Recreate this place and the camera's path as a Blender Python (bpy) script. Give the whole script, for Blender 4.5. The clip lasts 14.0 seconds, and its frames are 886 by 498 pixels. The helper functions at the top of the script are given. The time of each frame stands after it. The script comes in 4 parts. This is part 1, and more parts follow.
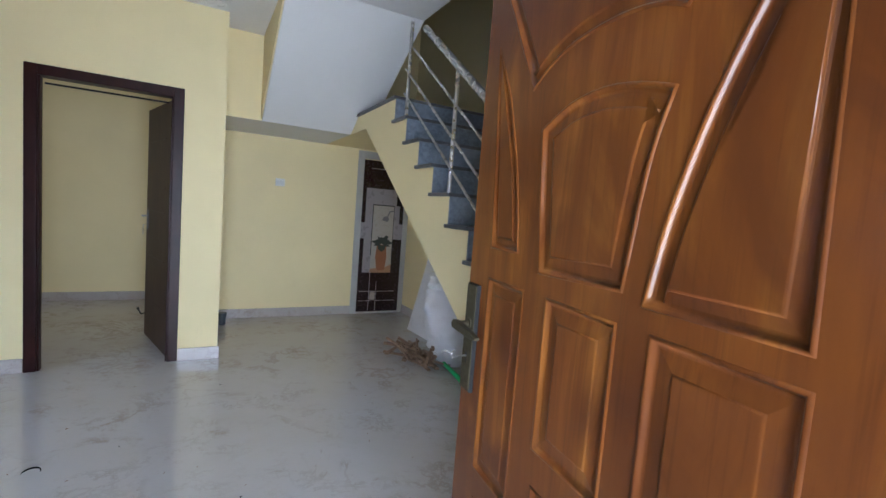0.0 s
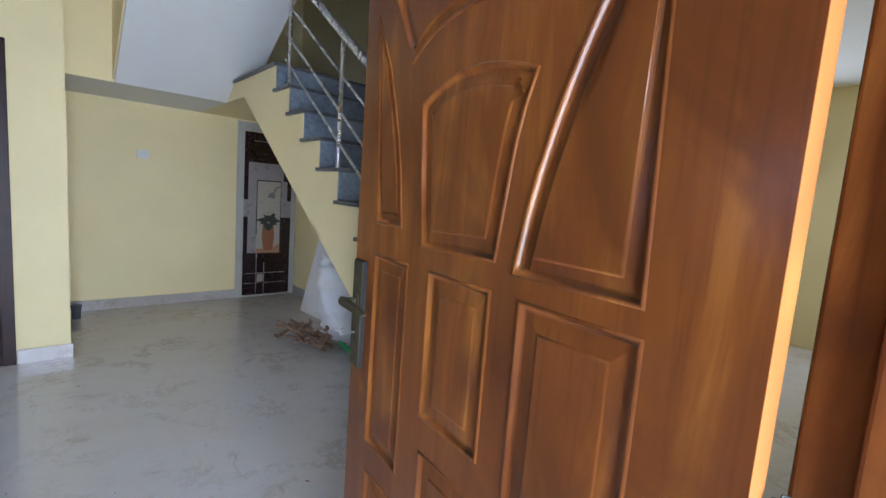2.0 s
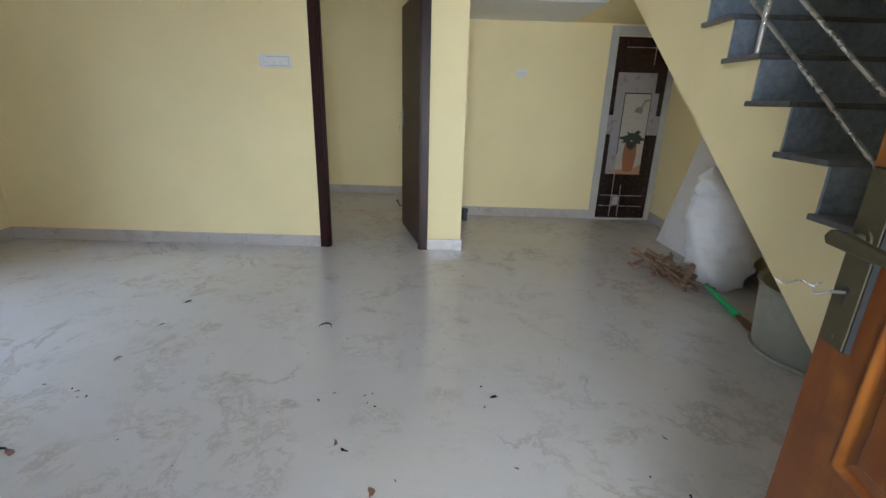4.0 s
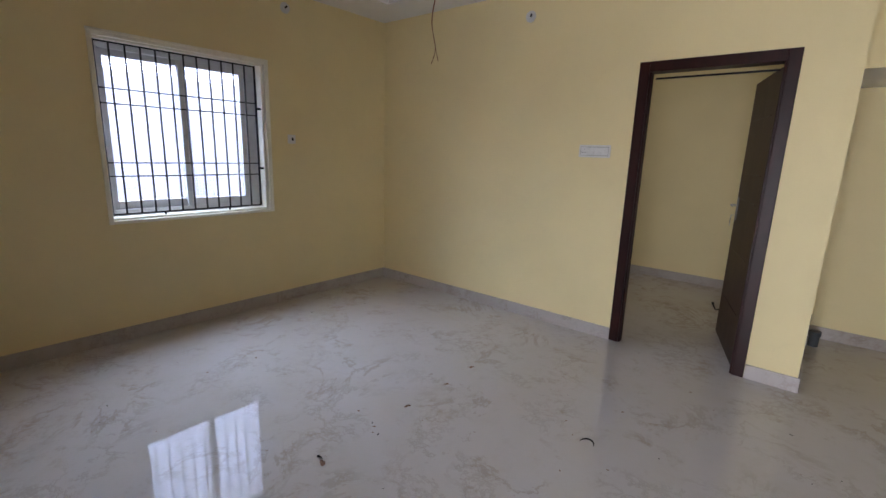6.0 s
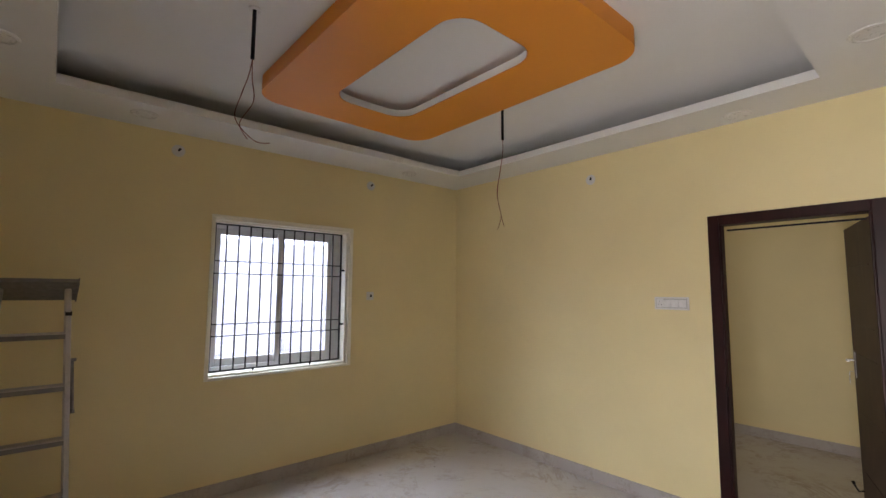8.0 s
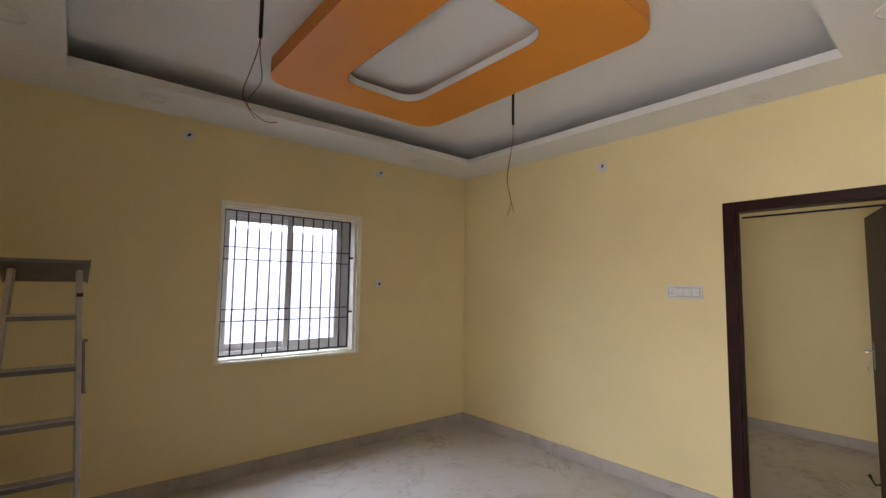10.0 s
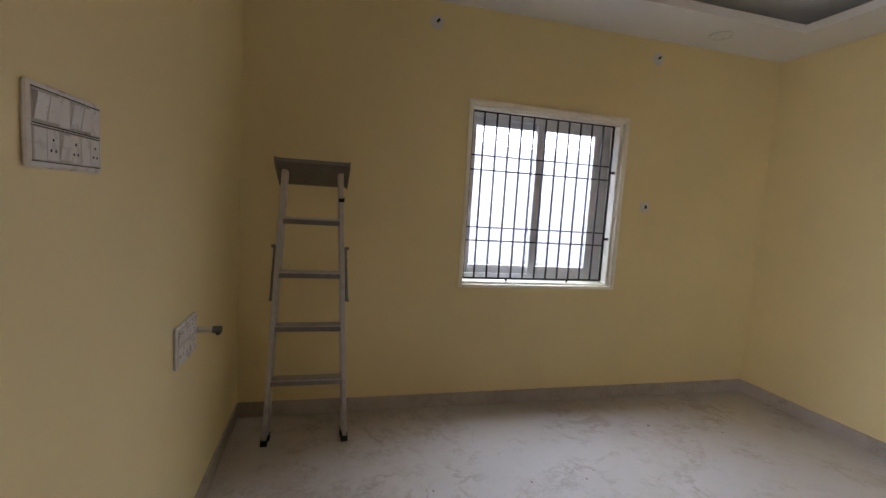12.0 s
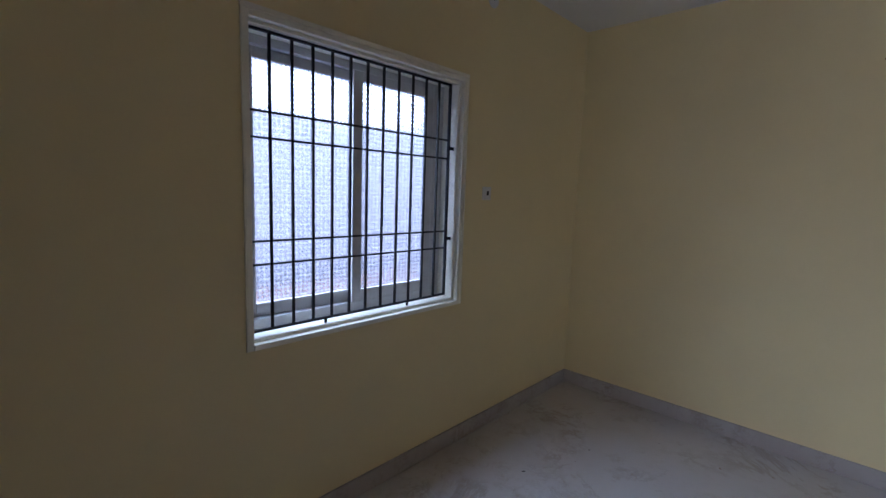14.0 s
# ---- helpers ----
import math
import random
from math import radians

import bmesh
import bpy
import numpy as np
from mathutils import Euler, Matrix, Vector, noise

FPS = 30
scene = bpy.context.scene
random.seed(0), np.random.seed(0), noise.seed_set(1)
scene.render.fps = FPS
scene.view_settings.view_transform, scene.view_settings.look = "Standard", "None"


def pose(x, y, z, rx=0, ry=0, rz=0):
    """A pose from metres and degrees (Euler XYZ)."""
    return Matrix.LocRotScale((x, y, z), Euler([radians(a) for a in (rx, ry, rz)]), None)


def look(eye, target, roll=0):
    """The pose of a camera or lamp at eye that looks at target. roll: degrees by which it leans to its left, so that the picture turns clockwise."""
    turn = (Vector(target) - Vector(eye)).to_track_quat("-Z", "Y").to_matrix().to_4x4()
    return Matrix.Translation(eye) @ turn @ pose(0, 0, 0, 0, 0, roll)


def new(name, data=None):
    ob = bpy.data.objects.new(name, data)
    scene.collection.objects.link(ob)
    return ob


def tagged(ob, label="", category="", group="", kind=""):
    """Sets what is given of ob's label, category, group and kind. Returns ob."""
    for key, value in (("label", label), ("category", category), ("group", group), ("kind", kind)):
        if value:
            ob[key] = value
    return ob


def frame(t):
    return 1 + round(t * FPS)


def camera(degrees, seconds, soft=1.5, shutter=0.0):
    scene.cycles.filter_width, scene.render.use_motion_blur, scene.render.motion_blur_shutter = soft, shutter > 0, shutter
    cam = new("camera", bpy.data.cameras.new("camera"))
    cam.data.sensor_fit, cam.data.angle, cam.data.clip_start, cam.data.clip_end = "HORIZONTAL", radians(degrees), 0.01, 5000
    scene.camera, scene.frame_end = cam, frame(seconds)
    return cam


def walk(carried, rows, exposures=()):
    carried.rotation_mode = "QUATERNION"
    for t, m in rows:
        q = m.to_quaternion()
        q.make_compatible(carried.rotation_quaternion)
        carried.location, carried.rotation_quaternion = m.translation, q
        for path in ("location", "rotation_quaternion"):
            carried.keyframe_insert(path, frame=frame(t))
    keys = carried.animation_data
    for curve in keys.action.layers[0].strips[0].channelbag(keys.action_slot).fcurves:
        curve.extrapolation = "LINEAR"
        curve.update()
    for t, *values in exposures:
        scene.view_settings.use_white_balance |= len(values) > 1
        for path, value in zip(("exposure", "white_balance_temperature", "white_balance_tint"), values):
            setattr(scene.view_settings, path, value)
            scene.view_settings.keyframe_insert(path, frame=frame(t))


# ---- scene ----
cam = camera(89.4, 14.0)
PATH = [
    (0, (0.012, 0.433, 1.35), (0.966, 2.183, 1.187), 4.5),
    (0.5, (0.072, 0.481, 1.427), (1.262, 2.088, 1.459), 5.5),
    (1, (0.052, 0.434, 1.496), (1.362, 1.929, 1.719), 5.6),
    (1.5, (0.031, 0.397, 1.448), (1.409, 1.843, 1.547), 4.5),
    (2, (0.032, 0.417, 1.349), (1.362, 1.892, 1.117), 4.3),
    (2.5, (0.007, 0.41, 1.285), (1.213, 1.92, 0.77), 4.0),
    (3, (-0.015, 0.404, 1.243), (0.963, 1.991, 0.521), 4.8),
    (3.5, (-0.015, 0.484, 1.233), (0.566, 2.240, 0.469), 3.2),
    (3.9, (0.002, 0.696, 1.242), (0.112, 2.580, 0.579), 1.9),
    (4, (0.013, 0.751, 1.249), (0.014, 2.649, 0.619), 1.7),
    (4.1, (0.026, 0.792, 1.273), (-0.083, 2.696, 0.671), 1.7),
    (4.2, (0.043, 0.826, 1.31), (-0.164, 2.729, 0.734), 1.6),
    (6.3, (0.074, 0.948, 1.465), (-1.257, 2.39, 1.08), 1.8),
    (6.5, (0.089, 0.927, 1.477), (-1.293, 2.333, 1.134), 1.7),
    (7, (0.096, 0.905, 1.514), (-1.367, 2.255, 1.329), 1.1),
    (7.5, (0.107, 0.923, 1.571), (-1.392, 2.247, 1.605), 0.4),
    (7.7, (0.109, 0.929, 1.585), (-1.393, 2.242, 1.717), 0.3),
    (9.8, (0.116, 0.949, 1.56), (-1.385, 2.241, 1.837), 0.4),
    (10, (0.089, 0.959, 1.525), (-1.442, 2.235, 1.687), 0.8),
    (10.5, (-0.041, 0.97, 1.458), (-1.671, 2.129, 1.417), 1.8),
    (11, (-0.249, 0.919, 1.464), (-2.003, 1.872, 1.342), 2.7),
    (11.5, (-0.477, 0.921, 1.437), (-2.341, 1.631, 1.288), 3.2),
    (11.8, (-0.636, 0.935, 1.446), (-2.541, 1.520, 1.296), 3.4),
    (12, (-0.742, 0.945, 1.452), (-2.668, 1.449, 1.255), 3.6),
    (12.5, (-1.102, 0.942, 1.448), (-2.996, 1.556, 1.261), 3.1),
    (13, (-1.384, 1.051, 1.462), (-3.21, 1.837, 1.247), 2.9),
    (13.5, (-1.703, 1.109, 1.483), (-3.361, 2.202, 1.246), 2.7),
    (14, (-2.036, 1.148, 1.526), (-3.398, 2.591, 1.276), 2.0),
]
EXPOSURES = [(0.0, 0.96, 5450, 12), (1.5, 1.0, 5450, 12), (3.0, 0.98, 5100, 12), (4.2, 0.93, 6050, 8), (6.5, 0.50, 6450, 20), (7.5, 0.62, 6900, 19), (9.8, 0.75, 7150, 19), (12.5, 0.58, 6900, 18), (14.0, -0.28, 5600, 20)]
walk(cam, [(t, look(eye, target, roll)) for t, eye, target, roll in PATH], EXPOSURES)

# ---- world, sun, large lights ----
world = bpy.data.worlds.new("sky")
scene.world = world
world.use_nodes = True
wn = world.node_tree.nodes
sky = wn.new("ShaderNodeTexSky")
sky.sky_type, sky.sun_disc = "NISHITA", False
SUN_ELEV, SUN_ROT = radians(52), radians(65)
sky.sun_elevation, sky.sun_rotation = SUN_ELEV, SUN_ROT
sky.air_density, sky.dust_density = 1.0, 2.0
wn["Background"].inputs["Strength"].default_value = 0.12
world.node_tree.links.new(sky.outputs[0], wn["Background"].inputs["Color"])

sun = new("sun", bpy.data.lights.new("sun", "SUN"))
sun.data.energy, sun.data.angle, sun.data.color = 3.0, radians(0.6), (1.0, 0.95, 0.86)
sun_way = Vector((math.sin(SUN_ROT) * math.cos(SUN_ELEV), math.cos(SUN_ROT) * math.cos(SUN_ELEV), math.sin(SUN_ELEV)))
sun.matrix_world = look(sun_way * 20, (0, 0, 0))


def area(name, eye, target, sx, sy, watts, color):
    """An area lamp, for the light of an opening and for added fill."""
    ob = new(name, bpy.data.lights.new(name, "AREA"))
    ob.data.shape, ob.data.size, ob.data.size_y, ob.data.energy, ob.data.color = "RECTANGLE", sx, sy, watts, color
    ob.matrix_world = look(eye, target)
    return ob


area("daylight_entrance", (0.45, -1.5, 1.35), (0.05, 1.5, 1.35), 3.6, 2.4, 130, (0.90, 0.95, 1.0))
# Extra unseen lamp beyond the doorway, added to lift the alcove.
area("daylight_street", (-0.85, -3.2, 1.5), (0.35, 1.5, 1.25), 3.0, 2.6, 130, (0.90, 0.95, 1.0))
# Low unseen lamp aimed upwards, added as ground bounce to lift the ceiling.
area("daylight_porch_floor", (0.10, -1.15, 0.02), (0.0, 0.55, 1.75), 2.8, 2.0, 165, (0.97, 0.97, 0.95))
area("daylight_window", (-5.25, 2.48, 3.25), (-3.6, 2.48, 1.5), 5.0, 2.9, 720, (0.66, 0.81, 1.0))
# Unseen fill lamp added inside the bedroom; its walls have no opening.
area("daylight_bedroom", (-3.6, 5.9, 1.5), (0, 5.9, 1.2), 1.2, 1.2, 4, (0.95, 0.97, 1.0))
# Unseen fill lamp added in the east room to brighten the hall.
area("daylight_dining", (5.9, 2.2, 1.6), (3.0, 1.0, 1.2), 1.6, 1.6, 16, (0.90, 0.95, 1.0))


# ---- materials ----
def material(name, color, rough=0.5, metal=0.0, coat=0.0):
    m = bpy.data.materials.new(name)
    m.use_nodes = True
    b = m.node_tree.nodes["Principled BSDF"]
    b.inputs["Base Color"].default_value = (*color, 1)
    b.inputs["Roughness"].default_value = rough
    b.inputs["Metallic"].default_value = metal
    b.inputs["Coat Weight"].default_value = coat
    return m


def nodes_of(m):
    nt = m.node_tree
    return nt, nt.nodes["Principled BSDF"]


def coords(nt, scale=(1, 1, 1), rot=(0, 0, 0)):
    tc = nt.nodes.new("ShaderNodeTexCoord")
    mp = nt.nodes.new("ShaderNodeMapping")
    mp.inputs["Scale"].default_value = scale
    mp.inputs["Rotation"].default_value = rot
    nt.links.new(tc.outputs["Object"], mp.inputs["Vector"])
    return mp.outputs["Vector"]


def moved(nt, vec, shift):
    """Coordinates moved by a piece's own random number, so that no two pieces share their grain."""
    n = nt.nodes.new("ShaderNodeVectorMath")
    n.operation = "MULTIPLY_ADD"
    comb = nt.nodes.new("ShaderNodeCombineXYZ")
    for i in range(3):
        nt.links.new(shift, comb.inputs[i])
    nt.links.new(comb.outputs[0], n.inputs[0])
    n.inputs[1].default_value = (17.0, 23.0, 11.0)
    nt.links.new(vec, n.inputs[2])
    return n.outputs[0]


def noise_tex(nt, vec, scale, detail=4.0, rough=0.55, distort=0.0):
    n = nt.nodes.new("ShaderNodeTexNoise")
    n.inputs["Scale"].default_value = scale
    n.inputs["Detail"].default_value = detail
    n.inputs["Roughness"].default_value = rough
    n.inputs["Distortion"].default_value = distort
    nt.links.new(vec, n.inputs["Vector"])
    return n.outputs["Fac"]


def ramp(nt, fac, stops):
    r = nt.nodes.new("ShaderNodeValToRGB")
    els = r.color_ramp.elements
    while len(els) < len(stops):
        els.new(0.5)
    for e, (p, c) in zip(els, stops):
        e.position, e.color = p, (*c, 1)
    nt.links.new(fac, r.inputs["Fac"])
    return r.outputs["Color"]


def mix(nt, fac, a, b, mode="MIX"):
    n = nt.nodes.new("ShaderNodeMix")
    n.data_type, n.blend_type = "RGBA", mode
    for sock, v in ((n.inputs[0], fac), (n.inputs[6], a), (n.inputs[7], b)):
        if isinstance(v, bpy.types.NodeSocket):
            nt.links.new(v, sock)
        elif isinstance(v, (int, float)):
            sock.default_value = v
        else:
            sock.default_value = (*v, 1)
    return n.outputs[2]


def bump(nt, b, fac, strength, dist=0.002):
    n = nt.nodes.new("ShaderNodeBump")
    n.inputs["Strength"].default_value, n.inputs["Distance"].default_value = strength, dist
    nt.links.new(fac, n.inputs["Height"])
    nt.links.new(n.outputs["Normal"], b.inputs["Normal"])


def grey(v):
    return (v, v, v)


def plaster(name, color, dark=0.93, rough=0.62):
    m = material(name, color, rough)
    nt, b = nodes_of(m)
    v = coords(nt)
    blot = noise_tex(nt, v, 1.3, 5)
    fine = noise_tex(nt, v, 60, 3)
    c = mix(nt, ramp(nt, blot, [(0.35, grey(0)), (0.7, grey(1))]), tuple(k * dark for k in color), color)
    scuff = noise_tex(nt, v, 7, 6, 0.7, 0.6)
    c = mix(nt, ramp(nt, scuff, [(0.62, grey(0)), (0.8, grey(0.35))]), c, tuple(k * 0.85 for k in color))
    nt.links.new(c, b.inputs["Base Color"])
    add = nt.nodes.new("ShaderNodeMath")
    add.operation = "ADD"
    nt.links.new(fine, add.inputs[0])
    nt.links.new(blot, add.inputs[1])
    bump(nt, b, add.outputs[0], 0.25, 0.002)
    return m


def marble(name, base, warm, vein, scale=1.0, rough=0.05):
    m = material(name, base, rough)
    nt, b = nodes_of(m)
    v = coords(nt, (scale, scale, scale), (0.4, 0.3, 0.5))
    cloud = noise_tex(nt, v, 0.9, 6, 0.6, 0.8)
    c = mix(nt, ramp(nt, cloud, [(0.35, grey(0)), (0.65, grey(1))]), base, warm)
    v1 = noise_tex(nt, v, 1.7, 9, 0.68, 0.5)
    k1 = ramp(nt, v1, [(0.472, grey(0)), (0.494, grey(0.42)), (0.506, grey(0.42)), (0.530, grey(0))])
    patch = noise_tex(nt, v, 1.9, 3)
    gate = ramp(nt, patch, [(0.49, grey(0)), (0.60, grey(1))])
    c = mix(nt, mix(nt, 1.0, k1, gate, "MULTIPLY"), c, vein)
    v2 = noise_tex(nt, v, 4.2, 8, 0.72, 0.3)
    k2 = ramp(nt, v2, [(0.465, grey(0)), (0.5, grey(0.36)), (0.535, grey(0))])
    gate2 = ramp(nt, noise_tex(nt, v, 2.3, 3, 0.5, 0.4), [(0.50, grey(0)), (0.62, grey(1))])
    c = mix(nt, mix(nt, 1.0, k2, gate2, "MULTIPLY"), c, tuple(q * 0.9 for q in vein))
    blot = noise_tex(nt, v, 3.1, 6, 0.72, 0.3)
    spot = noise_tex(nt, v, 9, 6, 0.75, 0.6)
    k3 = mix(nt, 1.0, ramp(nt, blot, [(0.54, grey(0)), (0.64, grey(0.5))]), ramp(nt, spot, [(0.47, grey(0.05)), (0.60, grey(1))]), "MULTIPLY")
    c = mix(nt, k3, c, tuple(q * 1.1 for q in vein))
    dust = noise_tex(nt, v, 9, 7, 0.7)
    nt.links.new(mix(nt, ramp(nt, dust, [(0.55, grey(0)), (0.75, grey(0.25))]), c, (0.42, 0.37, 0.30)), b.inputs["Base Color"])
    smear = noise_tex(nt, v, 4, 5, 0.6, 1.0)
    nt.links.new(ramp(nt, smear, [(0.3, grey(rough)), (0.75, grey(rough + 0.006))]), b.inputs["Roughness"])
    b.inputs["IOR"].default_value = 1.54
    bump(nt, b, noise_tex(nt, v, 5, 2), 0.13, 0.003)
    return m


def timber(name, dark, mid, light, rough=0.2, coat=0.4, scale=1.0, axis=2):
    """Varnished wood; the grain runs along one axis, in uneven figured bands with a few knots."""
    m = material(name, mid, rough, 0.0, coat)
    nt, b = nodes_of(m)
    b.inputs["Coat Roughness"].default_value = 0.16
    shift = nt.nodes.new("ShaderNodeObjectInfo").outputs["Random"]
    s = [7 * scale, 7 * scale, 7 * scale]
    s[axis] = 1.1 * scale
    n1 = noise_tex(nt, moved(nt, coords(nt, tuple(s)), shift), 1.0, 5, 0.55, 2.6)
    c = ramp(nt, n1, [(0.30, mix_col(dark, mid, 0.5)), (0.5, mid), (0.70, light)])
    big = noise_tex(nt, moved(nt, coords(nt, (3.2, 3.2, 2.2)), shift), 1.2, 4, 0.55, 1.2)
    c = mix(nt, ramp(nt, big, [(0.42, grey(0)), (0.62, grey(0.95))]), c, mix_col(dark, mid, 0.35))
    v = nt.nodes.new("ShaderNodeTexVoronoi")
    v.inputs["Scale"].default_value = 1.0
    nt.links.new(moved(nt, coords(nt, (5.2, 5.2, 2.8)), shift), v.inputs["Vector"])
    c = mix(nt, ramp(nt, v.outputs["Distance"], [(0.05, grey(0.8)), (0.22, grey(0))]), c, dark)
    s2 = [120 * scale] * 3
    s2[axis] = 3 * scale
    pores = noise_tex(nt, coords(nt, tuple(s2)), 1.0, 2)
    c = mix(nt, ramp(nt, pores, [(0.30, grey(0.25)), (0.45, grey(0))]), c, tuple(k * 0.6 for k in dark))
    nt.links.new(c, b.inputs["Base Color"])
    bump(nt, b, mix(nt, 0.5, pores, n1), 0.10, 0.0008)
    return m


def mix_col(a, b, f):
    return tuple(p * (1 - f) + q * f for p, q in zip(a, b))


def stone(name, a, c2, rough=0.35, scale=30):
    m = material(name, a, rough)
    nt, b = nodes_of(m)
    v = coords(nt)
    f = noise_tex(nt, v, scale, 6, 0.75)
    c = ramp(nt, f, [(0.35, a), (0.65, c2)])
    big = noise_tex(nt, v, 3, 4)
    c = mix(nt, ramp(nt, big, [(0.45, grey(0)), (0.75, grey(0.5))]), c, tuple(min(1, k * 1.8) for k in c2))
    nt.links.new(c, b.inputs["Base Color"])
    bump(nt, b, f, 0.15, 0.001)
    return m


def worn(name, color, rough=0.4, metal=0.0, spots=0.6, scale=14):
    """Plain colour with smudges and fine grain."""
    m = material(name, color, rough, metal)
    nt, b = nodes_of(m)
    v = coords(nt)
    f = noise_tex(nt, v, scale, 6, 0.7, 0.3)
    nt.links.new(mix(nt, ramp(nt, f, [(0.5, grey(0)), (0.75, grey(spots))]), color, tuple(k * 0.55 for k in color)), b.inputs["Base Color"])
    g = noise_tex(nt, v, scale * 2.3, 4)
    nt.links.new(ramp(nt, g, [(0.3, grey(max(0.02, rough - 0.1))), (0.7, grey(min(1, rough + 0.15)))]), b.inputs["Roughness"])
    bump(nt, b, g, 0.08, 0.001)
    return m


YELLOW = plaster("yellow_wall_paint", (0.845, 0.72, 0.40))
WHITE = plaster("white_ceiling_paint", (0.78, 0.78, 0.77), 0.95)
CREAM = worn("cream_gloss_paint", (0.90, 0.87, 0.74), 0.4, 0, 0.3)
ORANGE = plaster("orange_ceiling_paint", (0.80, 0.29, 0.03), 0.95, 0.5)
FLOOR = marble("glossy_marble_floor", (0.55, 0.53, 0.525), (0.52, 0.49, 0.455), (0.31, 0.24, 0.175), 1.0, 0.004)
SKIRT = marble("marble_skirting", (0.50, 0.46, 0.44), (0.43, 0.38, 0.35), (0.28, 0.22, 0.17), 1.6, 0.06)
TEAK = timber("varnished_teak", (0.060, 0.017, 0.006), (0.146, 0.045, 0.0085), (0.218, 0.081, 0.014), 0.28, 0.22)
nodes_of(TEAK)[1].inputs["Specular IOR Level"].default_value = 0.15
TEAK_RAW = timber("fresh_cut_teak_edge", (0.21, 0.070, 0.009), (0.29, 0.102, 0.014), (0.34, 0.13, 0.022), 0.55, 0.1)
MAROON = timber("dark_maroon_door_frame", (0.012, 0.003, 0.003), (0.024, 0.005, 0.005), (0.036, 0.008, 0.007), 0.40, 0.0)
nodes_of(MAROON)[1].inputs["Specular IOR Level"].default_value = 0.25
BROWN = timber("brown_laminate_door", (0.028, 0.014, 0.010), (0.050, 0.026, 0.018), (0.072, 0.040, 0.027), 0.45, 0.0)
nodes_of(BROWN)[1].inputs["Specular IOR Level"].default_value = 0.25
GRANITE = stone("grey_granite_step", (0.10, 0.125, 0.16), (0.20, 0.235, 0.29))
GRANITE_D = stone("dark_granite_nosing", (0.045, 0.047, 0.05), (0.10, 0.10, 0.11))
STEEL = worn("brushed_steel", (0.62, 0.61, 0.60), 0.28, 1.0, 0.3)
ALU = worn("scuffed_aluminium", (0.52, 0.50, 0.49), 0.42, 1.0, 0.6, 20)
ZINC = worn("zinc_plated_steel", (0.16, 0.172, 0.17), 0.5, 0.45, 0.35, 30)
ALU_D = worn("dull_aluminium", (0.22, 0.21, 0.21), 0.5, 0.7, 0.5)
BLACK = worn("black_paint", (0.010, 0.010, 0.013), 0.5, 0, 0.2)
nodes_of(BLACK)[1].inputs["Specular IOR Level"].default_value = 0.25
RUBBER = worn("black_rubber", (0.02, 0.02, 0.02), 0.8)
UPVC = worn("white_window_plastic", (0.60, 0.60, 0.61), 0.35, 0, 0.5, 8)
PLASTIC = worn("white_switch_plastic", (0.72, 0.71, 0.70), 0.3, 0, 0.25)
BRASS = worn("antique_brass_plate", (0.046, 0.038, 0.021), 0.55, 0.0, 0.4, 40)
nodes_of(BRASS)[1].inputs["Specular IOR Level"].default_value = 0.12
nodes_of(RUBBER)[1].inputs["Specular IOR Level"].default_value = 0.1
SACK = worn("white_woven_sack", (0.74, 0.73, 0.75), 0.7, 0, 0.3, 12)
WOOD = timber("split_kindling", (0.15, 0.085, 0.05), (0.25, 0.16, 0.10), (0.40, 0.28, 0.19), 0.75, 0.0)
GREEN = worn("green_plastic", (0.02, 0.42, 0.12), 0.4, 0, 0.3)
GREYPL = worn("grey_plastic", (0.38, 0.38, 0.31), 0.5, 0, 0.4)
DARKPIPE = worn("dark_plastic", (0.06, 0.07, 0.08), 0.5)
COPPER = worn("thin_red_wire", (0.25, 0.06, 0.03), 0.5)
LEAF = worn("dry_brown_leaf", (0.20, 0.10, 0.05), 0.7, 0, 0.6, 60)
PVC_DARK = worn("dark_brown_laminate_print", (0.022, 0.010, 0.010), 0.2, 0, 0.2)
PVC_GREY = worn("grey_laminate", (0.44, 0.43, 0.40), 0.35, 0, 0.3, 6)
PVC_INLAY = worn("steel_grey_laminate", (0.31, 0.285, 0.29), 0.3, 0.1, 0.2, 6)
PVC_PALE = worn("pale_laminate", (0.42, 0.38, 0.32), 0.3, 0, 0.15)
TERRA = worn("terracotta_print", (0.27, 0.105, 0.045), 0.4, 0, 0.3)
TABLE_PRINT = worn("pale_brown_print", (0.36, 0.20, 0.11), 0.4, 0, 0.3)
LEAFGREEN = worn("dark_green_print", (0.030, 0.036, 0.026), 0.4)
OUTWALL = plaster("outside_wall_paint", (0.56, 0.56, 0.64))
OUTBRICK = plaster("outside_pink_base", (0.80, 0.52, 0.44))
SOIL = plaster("outside_ground", (0.32, 0.27, 0.21), 0.8, 0.9)


